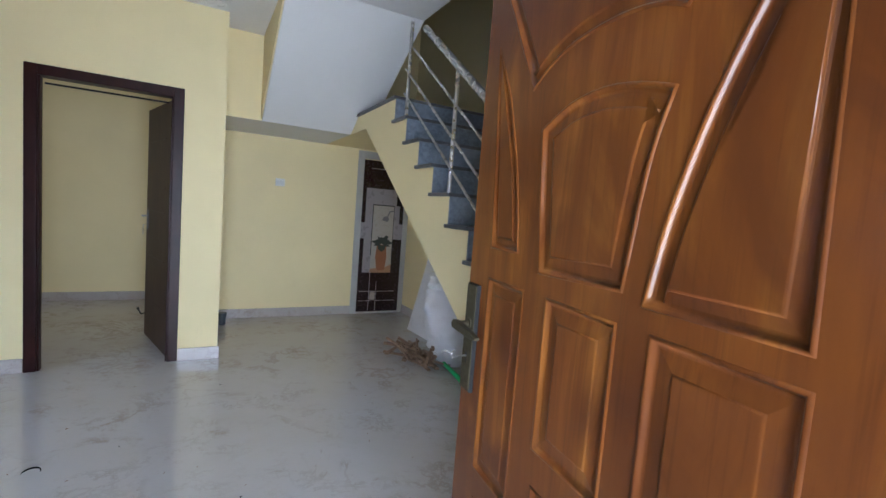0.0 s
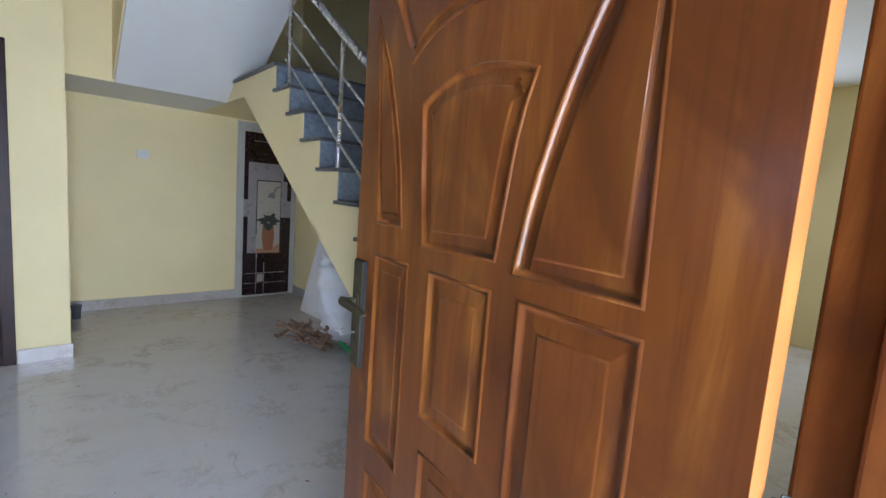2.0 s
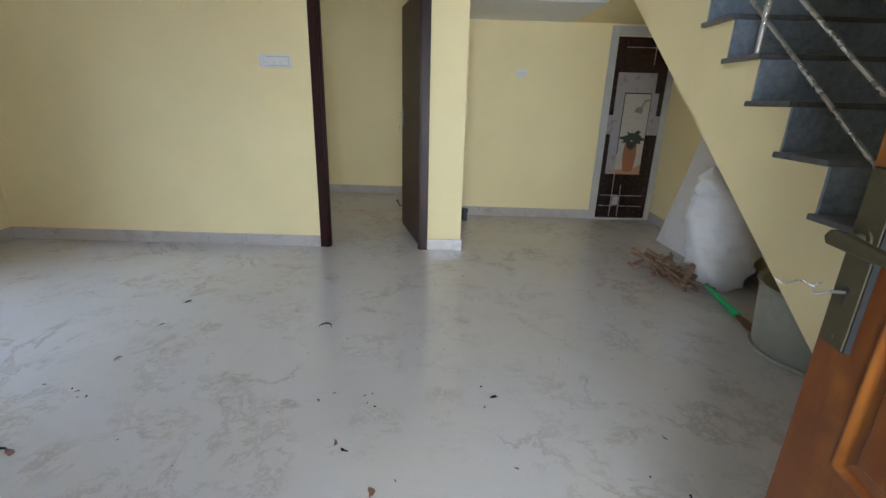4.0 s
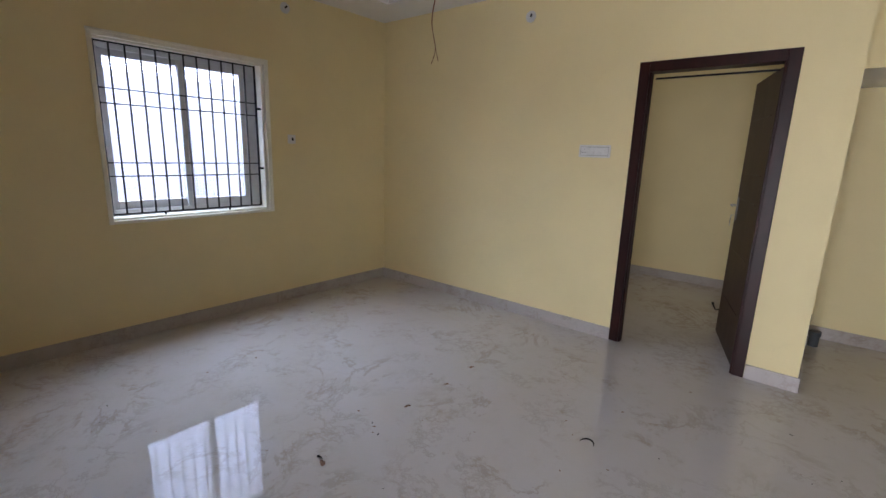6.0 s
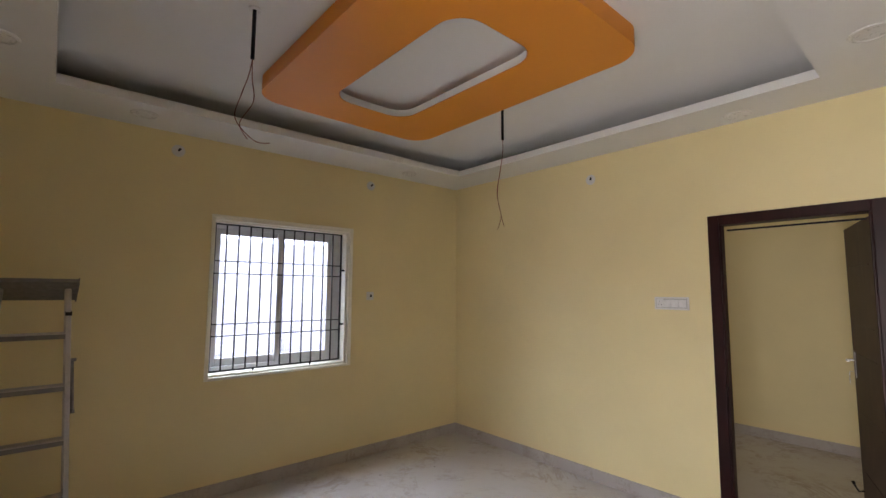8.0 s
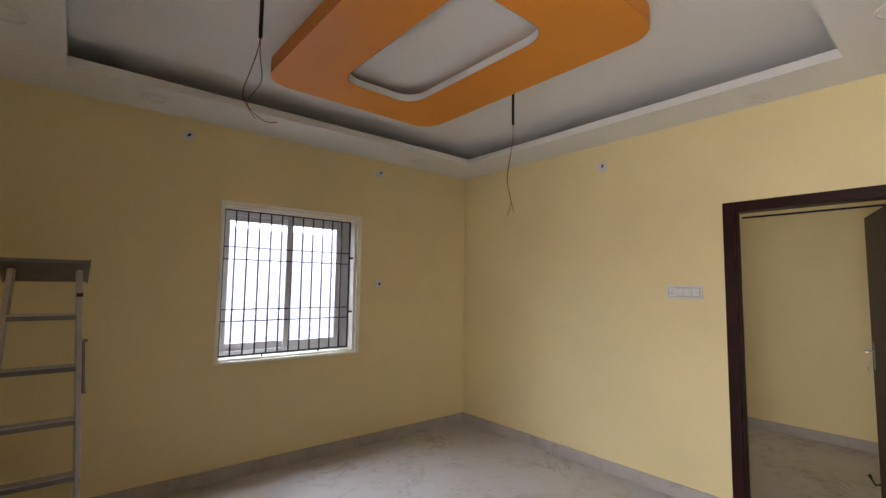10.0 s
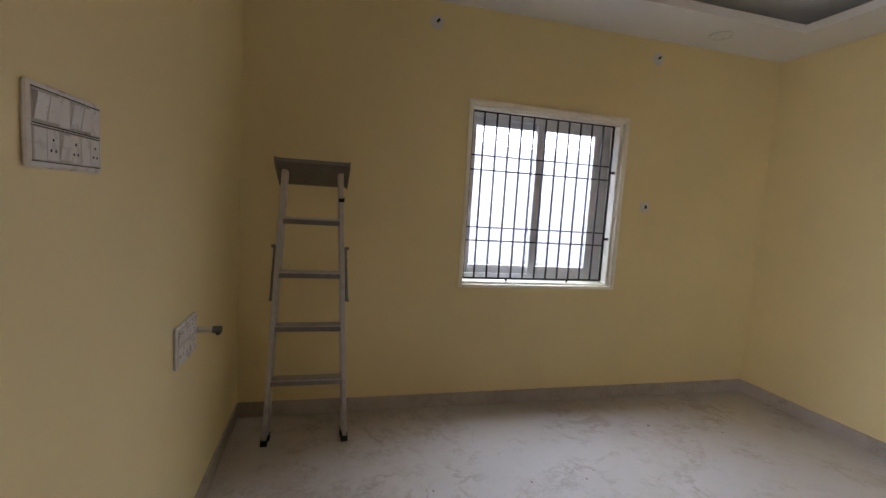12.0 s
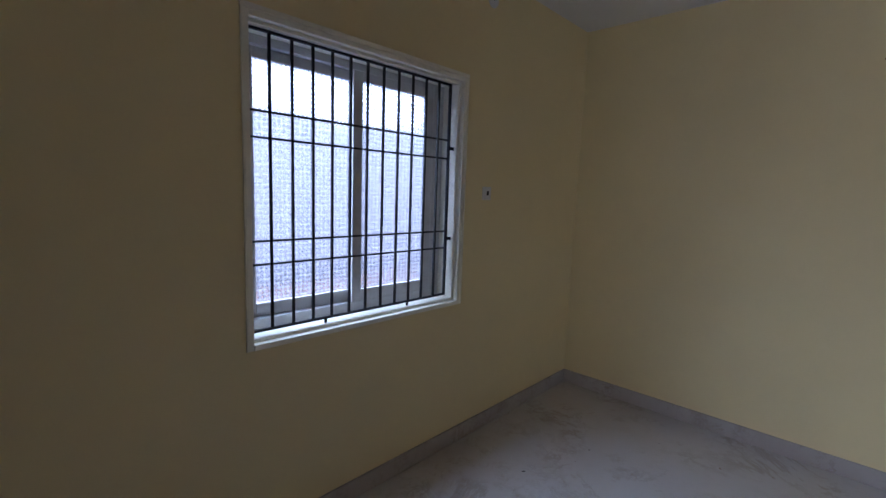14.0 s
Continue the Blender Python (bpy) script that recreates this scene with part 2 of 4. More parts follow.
def pebbled():
    """Obscure glass: half diffusing, half clear, with a pebbled relief."""
    m = bpy.data.materials.new("pebbled_window_glass")
    m.use_nodes = True
    nt = m.node_tree
    nt.nodes.clear()
    out = nt.nodes.new("ShaderNodeOutputMaterial")
    tr = nt.nodes.new("ShaderNodeBsdfTranslucent")
    tr.inputs["Color"].default_value = (0.31, 0.31, 0.345, 1)
    cl = nt.nodes.new("ShaderNodeBsdfRefraction")
    cl.inputs["IOR"].default_value, cl.inputs["Roughness"].default_value = 1.25, 0.04
    cl.inputs["Color"].default_value = (0.66, 0.67, 0.72, 1)
    gl = nt.nodes.new("ShaderNodeBsdfGlossy")
    gl.inputs["Roughness"].default_value = 0.12
    v = coords(nt, (1, 46, 46))
    vo = nt.nodes.new("ShaderNodeTexVoronoi")
    vo.inputs["Scale"].default_value = 1.0
    vo.inputs["Randomness"].default_value = 0.22
    nt.links.new(v, vo.inputs["Vector"])
    bp = nt.nodes.new("ShaderNodeBump")
    bp.inputs["Strength"].default_value, bp.inputs["Distance"].default_value = 1.0, 0.006
    nt.links.new(vo.outputs["Distance"], bp.inputs["Height"])
    for n in (tr, cl, gl):
        nt.links.new(bp.outputs["Normal"], n.inputs["Normal"])
    m1 = nt.nodes.new("ShaderNodeMixShader")
    nt.links.new(ramp(nt, vo.outputs["Distance"], [(0.15, grey(0.9)), (0.6, grey(0.35))]), m1.inputs[0])
    nt.links.new(tr.outputs[0], m1.inputs[1])
    nt.links.new(cl.outputs[0], m1.inputs[2])
    m2 = nt.nodes.new("ShaderNodeMixShader")
    m2.inputs[0].default_value = 0.05
    nt.links.new(m1.outputs[0], m2.inputs[1])
    nt.links.new(gl.outputs[0], m2.inputs[2])
    nt.links.new(m2.outputs[0], out.inputs["Surface"])
    return m


PEBBLE = pebbled()


# ---- mesh helpers ----
def box(bm, lo, hi):
    """A box between two corners, added to bm. Returns its vertices."""
    (x0, y0, z0), (x1, y1, z1) = lo, hi
    vs = [bm.verts.new(p) for p in ((x0, y0, z0), (x1, y0, z0), (x1, y1, z0), (x0, y1, z0), (x0, y0, z1), (x1, y0, z1), (x1, y1, z1), (x0, y1, z1))]
    for q in ((0, 3, 2, 1), (4, 5, 6, 7), (0, 1, 5, 4), (1, 2, 6, 5), (2, 3, 7, 6), (3, 0, 4, 7)):
        bm.faces.new([vs[i] for i in q])
    return vs


def prism(bm, outline, lo, hi, axis="x"):
    """An outline of (a, b) pulled along an axis from lo to hi: x takes (y, z), y takes (x, z), z takes (x, y)."""
    def at(v, a, b):
        return {"x": (v, a, b), "y": (a, v, b), "z": (a, b, v)}[axis]
    one = [bm.verts.new(at(lo, a, b)) for a, b in outline]
    two = [bm.verts.new(at(hi, a, b)) for a, b in outline]
    bm.faces.new(one)
    bm.faces.new(two[::-1])
    n = len(one)
    for i in range(n):
        bm.faces.new((one[i], two[i], two[(i + 1) % n], one[(i + 1) % n]))
    return one + two


def tube(bm, path, r, n=10, caps=True):
    """A round bar along a list of points; r is one radius or one for each point."""
    path = [Vector(p) for p in path]
    rs = r if isinstance(r, (list, tuple)) else [r] * len(path)
    rings = []
    for i, p in enumerate(path):
        d = (path[min(i + 1, len(path) - 1)] - path[max(i - 1, 0)]).normalized()
        a = d.cross(Vector((0, 0, 1)) if abs(d.z) < 0.9 else Vector((1, 0, 0))).normalized()
        b = d.cross(a)
        rings.append([bm.verts.new(p + (a * math.cos(k * math.tau / n) + b * math.sin(k * math.tau / n)) * rs[i]) for k in range(n)])
    for r0, r1 in zip(rings, rings[1:]):
        for k in range(n):
            bm.faces.new((r0[k], r0[(k + 1) % n], r1[(k + 1) % n], r1[k]))
    if caps:
        bm.faces.new(rings[0][::-1])
        bm.faces.new(rings[-1])
    return rings


def mesh(name, bm, mat, bevel=0.0, smooth=False, segments=2):
    bmesh.ops.recalc_face_normals(bm, faces=bm.faces)
    if bevel:
        bmesh.ops.bevel(bm, geom=[e for e in bm.edges if e.is_manifold and e.calc_face_angle(0) > 0.5], offset=bevel, segments=segments, affect="EDGES", profile=0.5, clamp_overlap=True)
    me = bpy.data.meshes.new(name)
    bm.to_mesh(me)
    bm.free()
    me.materials.append(mat)
    if smooth:
        for p in me.polygons:
            p.use_smooth = True
        me.set_sharp_from_angle(angle=radians(40))
    return me


def part(name, bm, mat, parent=None, label="", bevel=0.0, smooth=False, kind="", segments=2):
    ob = new(name, mesh(name, bm, mat, bevel, smooth, segments))
    if parent:
        ob.parent = parent
    return tagged(ob, label, kind=kind)


def boxes(name, items, mat, parent=None, label="", bevel=0.0, kind=""):
    bm = bmesh.new()
    for lo, hi in items:
        box(bm, lo, hi)
    return part(name, bm, mat, parent, label, bevel, kind=kind)


def thing(name, label, category, group="", m=None):
    ob = new(name)
    ob.empty_display_size = 0.1
    if m is not None:
        ob.matrix_world = m
    return tagged(ob, label, category, group)


S = "structure"
WX, NY, EY = -3.745, 4.485, 0.42        # west, north and entrance wall faces
AX, AY = 0.163, 5.805                   # alcove: its west face and its back
CZ = 2.775                              # lower ceiling
SX0, SX1 = 1.285, 2.38                  # stair: open side and wall side
W_Y0, W_Y1, W_Z0, W_Z1 = 1.862, 3.105, 0.877, 2.163
BY = 6.93                               # bedroom back wall
TOP = 5.2

# ---- structure ----
boxes("floor", [((-4.0, 0.2, -0.15), (6.4, 7.2, 0.0))], FLOOR, kind=S)
boxes("ground", [((-300, -300, -0.45), (300, 300, -0.3))], SOIL, kind=S)
boxes("porch_floor", [((-1.6, -2.6, -0.15), (2.4, 0.2, -0.004))], SKIRT, kind=S)
boxes("wall_west", [((-3.945, 0.2, 0), (WX, W_Y0, 3.1)), ((-3.945, W_Y1, 0), (WX, 7.13, 3.1)), ((-3.945, W_Y0, 0), (WX, W_Y1, W_Z0)), ((-3.945, W_Y0, W_Z1), (WX, W_Y1, 3.1))], YELLOW, kind=S)
boxes("wall_north", [((WX, NY, 0), (-1.054, NY + 0.2, 3.1)), ((-0.124, NY, 0), (AX, NY + 0.2, 3.1)), ((-1.054, NY, 2.13), (-0.124, NY + 0.2, 3.1))], YELLOW, kind=S)
boxes("wall_alcove_west", [((-0.037, NY + 0.2, 0), (AX, 7.13, 3.1))], YELLOW, kind=S)
boxes("wall_alcove_back", [((AX, AY, 0), (2.58, AY + 0.2, TOP))], YELLOW, kind=S)
boxes("wall_stair_east", [((SX1, 1.2, 0), (SX1 + 0.2, AY, TOP))], YELLOW, kind=S)
boxes("wall_bedroom_back", [((WX, BY, 0), (-0.037, BY + 0.2, 3.1))], YELLOW, kind=S)
boxes("wall_entrance", [((WX, EY - 0.2, 0), (-0.425, EY, 3.1)), ((0.675, EY - 0.2, 0), (6.2, EY, 3.1)), ((-0.425, EY - 0.2, 2.13), (0.675, EY, 3.1))], YELLOW, kind=S)
boxes("wall_dining_east", [((6.2, 0.22, 0), (6.4, 3.8, 3.1))], YELLOW, kind=S)
boxes("wall_dining_north", [((2.58, 3.6, 0), (6.2, 3.8, 3.1))], YELLOW, kind=S)
# Unseen upper walls and roof, added to shut daylight out of the stairwell.
boxes("wall_stairwell_upper", [((AX - 0.2, 3.5, 3.1), (AX, AY, TOP)), ((AX, 1.4, 3.1), (SX1, 1.6, TOP)), ((AX - 0.2, 1.4, 3.1), (AX, 3.5, TOP))], YELLOW, kind=S)
boxes("roof_stairwell", [((AX - 0.2, 1.4, TOP), (2.58, 6.005, TOP + 0.15))], WHITE, kind=S)

TX0, TX1, TY0, TY1 = -3.25, -0.32, 0.873, 4.07
LIP, CV = 0.055, 0.34
bm = bmesh.new()
for lo, hi in (((WX, EY, CZ), (TX0, NY, CZ + LIP)), ((TX1, EY, CZ), (1.45, 3.65, CZ + LIP)), ((TX1, 3.65, CZ), (0.47, NY, CZ + LIP)), ((AX, NY, CZ), (0.47, 4.85, CZ + LIP)),
               ((TX0, EY, CZ), (TX1, TY0, CZ + LIP)), ((TX0, TY1, CZ), (TX1, NY, CZ + LIP)), ((1.45, EY, CZ), (6.2, 1.5, CZ + LIP)), ((2.58, 1.5, CZ), (6.2, 3.6, CZ + LIP))):
    box(bm, lo, hi)
part("ceiling", bm, WHITE, kind=S)
boxes("ceiling_upper", [((WX - 0.2, EY - 0.2, 2.95), (-0.1, NY + 0.2, 3.1)), ((-0.1, EY - 0.2, 2.95), (1.45, 3.65, 3.1)), ((1.45, EY - 0.2, 2.95), (6.4, 1.4, 3.1)), ((2.58, 1.4, 2.95), (6.4, 3.8, 3.1))], WHITE, kind=S)
boxes("ceiling_bedroom", [((WX, NY + 0.2, CZ), (-0.037, BY, CZ + 0.1))], WHITE, kind=S)
# cove walls, set back behind the lip
boxes("ceiling_cove", [((TX0 - CV, TY0 - CV, CZ + LIP), (TX0 - CV + 0.03, TY1 + CV, 2.95)), ((TX1 + CV - 0.03, TY0 - CV, CZ + LIP), (TX1 + CV, TY1 + CV, 2.95)),
                       ((TX0 - CV + 0.03, TY0 - CV, CZ + LIP), (TX1 + CV - 0.03, TY0 - CV + 0.03, 2.95)), ((TX0 - CV + 0.03, TY1 + CV - 0.03, CZ + LIP), (TX1 + CV - 0.03, TY1 + CV, 2.95))], WHITE, kind=S)

# stair: first flight with its landing, and the underside of the second flight
RISE, RUN, Y5, Z5 = 0.1833, 0.241, 2.018, 0.916


def nosing(n):
    return Y5 + RUN * (n - 5), RISE * n


prof = [(nosing(1)[0], 0.0)]
for n in range(1, 13):
    y, z = nosing(n)
    prof.append((y, z - 0.022))
    if n < 12:
        prof.append((y + RUN, z - 0.022))
prof += [(AY, 2.178), (AY, 2.04), (4.385, 2.04), (1.43, 0.0)]
bm = bmesh.new()
prism(bm, prof, SX0, SX1)
stair = part("staircase", bm, YELLOW, kind=S)
for n in range(1, 13):
    y, z = nosing(n)
    far = y + RUN + 0.005 if n < 12 else AY
    part("tread", (lambda b: (box(b, (SX0 - 0.022, y - 0.022, z - 0.022), (SX1, far, z)), b)[1])(bmesh.new()), GRANITE_D, stair, bevel=0.004)
    part("riser", (lambda b: (box(b, (SX0 + 0.002, y - 0.012, z - RISE), (SX1, y, z - 0.022)), b)[1])(bmesh.new()), GRANITE, stair)
bm = bmesh.new()
box(bm, (AX, 4.85, 2.04), (SX0, AY, 2.2))
prism(bm, [(4.85, 2.04), (3.65, CZ), (3.65, 3.0), (4.85, 2.25)], 0.47, 1.45)
part("stair_soffit", bm, WHITE, kind=S)
bm = bmesh.new()
box(bm, (AX, 4.840, 2.038), (0.466, 4.848, CZ))
prism(bm, [(4.85, 2.05), (4.85, CZ), (3.66, CZ)], 0.455, 0.467)
part("wall_over_landing", bm, YELLOW, kind=S)

# skirting, 10 cm high
SK = 0.012
boxes("baseboard", [((WX, EY, 0), (WX + SK, NY, 0.1)), ((WX, NY - SK, 0), (-1.056, NY, 0.1)), ((-0.122, NY - SK, 0), (AX + SK, NY, 0.1)), ((AX, NY, 0), (AX + SK, AY, 0.1)),
                    ((AX, AY - SK, 0), (1.676, AY, 0.1)), ((2.372, AY - SK, 0), (SX1, AY, 0.1)), ((SX1 - SK, 3.2, 0), (SX1, AY, 0.1)), ((WX, EY, 0), (-0.43, EY + SK, 0.1)),
                    ((WX, BY - SK, 0), (-0.037, BY, 0.1)), ((-0.037 - SK, NY + 0.2, 0), (-0.037, BY, 0.1)), ((WX, NY + 0.2, 0), (WX + SK, BY, 0.1)), ((0.68, EY, 0), (6.2, EY + SK, 0.1)), ((SX1 + 0.2, 1.2, 0), (SX1 + 0.2 + SK, 3.6, 0.1))], SKIRT, bevel=0.002, kind=S)


# ---- entrance door ----
HP, FP = Vector((0.52, 0.506, 0)), Vector((0.625, 1.40, 0))
LEAF_ANGLE = math.atan2(FP.y - HP.y, FP.x - HP.x)
LW, LH = (FP - HP).length, 2.02
door_m = Matrix.Translation((HP.x, HP.y, 0.012)) @ Matrix.Rotation(LEAF_ANGLE, 4, "Z")
entrance_door = tagged(new("entrance_door"), "varnished carved teak front door, standing open", "door")
entrance_door.matrix_world = door_m
LT = 0.038


def inset(pts, d):
    """A closed outline moved inwards by d (outwards where d is negative), with short mitres."""
    n = len(pts)
    area2 = sum(pts[i][0] * pts[(i + 1) % n][1] - pts[(i + 1) % n][0] * pts[i][1] for i in range(n))
    s = 1 if area2 > 0 else -1
    out = []
    for i in range(n):
        p0, p, p1 = Vector(pts[i - 1]), Vector(pts[i]), Vector(pts[(i + 1) % n])
        a, b = (p - p0).normalized(), (p1 - p).normalized()
        na, nb = Vector((-a.y, a.x)) * s, Vector((-b.y, b.x)) * s
        m = (na + nb)
        m = m / max(0.45, m.length_squared / 2)
        out.append(p + m * d)
    return out


def arc(pts, k=4):
    """More points along a row, on a smooth curve through them."""
    out = []
    for i in range(len(pts) - 1):
        p0, p1, p2, p3 = (Vector(pts[max(0, min(len(pts) - 1, j))]) for j in (i - 1, i, i + 1, i + 2))
        for q in range(k):
            t = q / k
            out.append(tuple(0.5 * (2 * p1 + (p2 - p0) * t + (2 * p0 - 5 * p1 + 4 * p2 - p3) * t * t + (3 * p1 - p0 - 3 * p2 + p3) * t ** 3)))
    return out + [tuple(pts[-1])]


def rect(u0, z0, u1, z1):
    return [(u0, z0), (u1, z0), (u1, z1), (u0, z1)]


PANELS = [
    (rect(0.118, 0.655, 0.322, 1.195), 0.046), (rect(0.118, 0.14, 0.322, 0.605), 0.046),
    (rect(0.380, 0.895, 0.568, 1.195), 0.044), (rect(0.376, 0.525, 0.560, 0.830), 0.044), (rect(0.376, 0.14, 0.560, 0.460), 0.044),
    (rect(0.640, 0.725, 0.800, 1.195), 0.040), (rect(0.632, 0.20, 0.790, 0.660), 0.040),
    ([(0.675, 1.262), (0.800, 1.262), (0.838, 1.735)] + arc([(0.765, 1.61), (0.705, 1.43), (0.675, 1.262)])[:-1], 0.031),
    (arc([(0.376, 1.238), (0.350, 1.43), (0.318, 1.530)], 3)[::-1][:-1] + [(0.376, 1.238)] + [(0.600, 1.232)] + arc([(0.618, 1.37), (0.632, 1.515)], 2) + arc([(0.632, 1.515), (0.550, 1.550), (0.465, 1.560), (0.385, 1.550), (0.318, 1.530)], 3)[1:-1], 0.040),
    ([(0.122, 1.225)] + arc([(0.342, 1.225), (0.318, 1.35), (0.270, 1.50), (0.205, 1.64), (0.138, 1.750)]), 0.036),
    (arc([(0.676, 1.594), (0.620, 1.628), (0.550, 1.650), (0.450, 1.656), (0.370, 1.645), (0.318, 1.624)], 3)[::-1] + arc([(0.676, 1.594), (0.788, 1.788), (0.838, 1.866)], 2)[1:] + arc([(0.838, 1.866), (0.690, 1.936), (0.540, 1.964), (0.386, 1.958), (0.270, 1.928), (0.160, 1.872)], 3)[1:] + arc([(0.160, 1.872), (0.211, 1.796), (0.265, 1.706)], 2)[1:], 0.034),
]


def carved(pts, wide):
    """One raised panel with its bead, cove and sloping border."""
    bm = bmesh.new()
    rows = ((0.001, -0.0002), (0.0022, 0.0016), (0.0036, 0.0025), (0.0052, 0.0027), (0.0068, 0.0020), (0.0082, 0.0002), (0.0096, -0.0022), (0.0112, -0.0046), (0.0136, -0.0060), (0.0170, -0.0060), (wide - 0.004, -0.0030), (wide - 0.0028, -0.0010), (wide - 0.001, -0.0004), (wide + 0.001, 0.0))
    rings = []
    for d, y in rows:
        ring = inset(pts, d)
        rings.append([bm.verts.new((p[0], y, p[1])) for p in ring])
    n = len(pts)
    for k, (a, b) in enumerate(zip(rings, rings[1:])):
        for i in range(n):
            bm.faces.new((a[i], a[(i + 1) % n], b[(i + 1) % n], b[i])).smooth = k not in (9,)
    bm.faces.new(rings[-1])
    return bm


def front_layer():
    """The framing of the leaf: one sheet with an opening for each panel."""
    bm = bmesh.new()
    loops = [rect(0, 0, LW, LH)] + [inset(p, 0.0065) for p, _ in PANELS]
    for lp in loops:
        vs = [bm.verts.new((p[0], 0, p[1])) for p in lp]
        for i in range(len(vs)):
            bm.edges.new((vs[i], vs[(i + 1) % len(vs)]))
    bmesh.ops.triangle_fill(bm, use_beauty=True, use_dissolve=False, edges=bm.edges[:], normal=(0, 1, 0))
    return bm


boxes("core", [((0.001, -LT, 0), (LW - 0.001, -0.0125, LH))], TEAK, entrance_door)
part("framing", front_layer(), TEAK, entrance_door)
boxes("edge_band", [((-0.0006, -LT, 0), (0.0008, -0.0002, LH)), ((LW - 0.0008, -LT, 0), (LW + 0.0006, -0.0002, LH))], TEAK_RAW, entrance_door, "pale freshly planed edge")
for pts, wide in PANELS:
    pn = part("panel", carved(pts, wide), TEAK, entrance_door, smooth=False)

lock = boxes("lock_plate", [((0.849, 0.0095, 0.900), (0.898, 0.0125, 1.165))], BRASS, entrance_door, "aged brass lock plate with dark edges", bevel=0.001)
boxes("plate_back", [((0.847, 0.0, 0.898), (0.8995, 0.0095, 1.167))], RUBBER, lock)
lock.location.x = -0.014
bm = bmesh.new()
tube(bm, [(0.874, 0.010, 1.066), (0.874, 0.016, 1.066)], 0.016, 16)
tube(bm, [(0.874, 0.014, 1.066), (0.874, 0.046, 1.066)], 0.009, 12)
part("spindle", bm, BRASS, lock, smooth=True)
bm = bmesh.new()
prism(bm, [(0.866, 1.055), (0.886, 1.055), (0.892, 1.066), (0.884, 1.077), (0.862, 1.079), (0.780, 1.071), (0.752, 1.065), (0.756, 1.058), (0.800, 1.054)], 0.040, 0.054, "y")
part("lever", bm, BRASS, lock, bevel=0.0035, segments=3)
bm = bmesh.new()
tube(bm, [(0.874, 0.0125, 0.988), (0.874, 0.0132, 0.988)], 0.006, 14)
box(bm, (0.872, 0.0125, 0.966), (0.876, 0.0132, 0.986))
part("keyhole", bm, BLACK, lock)
for zz in (0.914, 1.151):
    bm = bmesh.new()
    tube(bm, [(0.874, 0.012, zz), (0.874, 0.0138, zz)], 0.0042, 10)
    part("screw", bm, BRASS, lock)
bm = bmesh.new()
tube(bm, [(0.874, 0.006, 0.985), (0.875, 0.034, 0.985)], 0.0025, 6)
tube(bm, [(0.875, 0.030, 0.985), (0.891, 0.042, 0.974), (0.896, 0.044, 0.986), (0.883, 0.040, 0.996)], 0.002, 6)
tube(bm, [(0.896, 0.044, 0.984), (0.905, 0.060, 0.990), (0.912, 0.075, 0.978), (0.920, 0.085, 0.984)], 0.0015, 6)
part("key", bm, STEEL, lock)
bm = bmesh.new()
tube(bm, [(0.865, 0.001, 0.134), (0.865, 0.006, 0.134)], 0.018, 14)
tube(bm, [(0.865, 0.006, 0.134), (0.885, 0.050, 0.104)], 0.006, 10)
tube(bm, [(0.885, 0.050, 0.104), (0.893, 0.075, 0.087)], 0.013, 12)
stopper = part("door_stopper", bm, STEEL, entrance_door, "chrome door stopper arm", smooth=True)


def hinge(z):
    """A butt hinge: knuckle, a leaf on the door's edge and one on the jamb, with screws."""
    h = new("hinge")
    h.parent = entrance_door
    h.location = (0, 0, z)
    boxes("leaf_plate", [((-0.004, -0.036, 0), (-0.0008, -0.002, 0.13))], ZINC, h)
    bm = bmesh.new()
    for i in range(5):
        tube(bm, [(-0.012, -0.036, 0.0265 * i + 0.0006), (-0.012, -0.036, 0.0265 * (i + 1) - 0.0006)], 0.0068, 14)
    tube(bm, [(-0.012, -0.036, -0.004), (-0.012, -0.036, 0.136)], 0.0045, 10)
    part("knuckle", bm, ZINC, h, smooth=True)
    bm = bmesh.new()
    for zz in (0.018, 0.05, 0.082, 0.114):
        tube(bm, [(-0.004, -0.012 - 0.010 * (round(zz * 31) % 2), zz), (-0.0055, -0.012 - 0.010 * (round(zz * 31) % 2), zz)], 0.0045, 10)
    part("screw", bm, ZINC, h)
    return h


for z in (0.18, 0.935, 1.72):
    hinge(z)

door_frame = boxes("entrance_door_frame", [((0.585, 0.36, 0), (0.675, 0.487, 2.13)), ((-0.425, 0.36, 0), (-0.335, 0.487, 2.13)), ((-0.335, 0.36, 2.045), (0.585, 0.487, 2.13)),
                                           ((0.560, 0.36, 0), (0.585, 0.440, 2.045)), ((-0.335, 0.36, 0), (-0.31, 0.440, 2.045))], TEAK, bevel=0.004, kind=S)


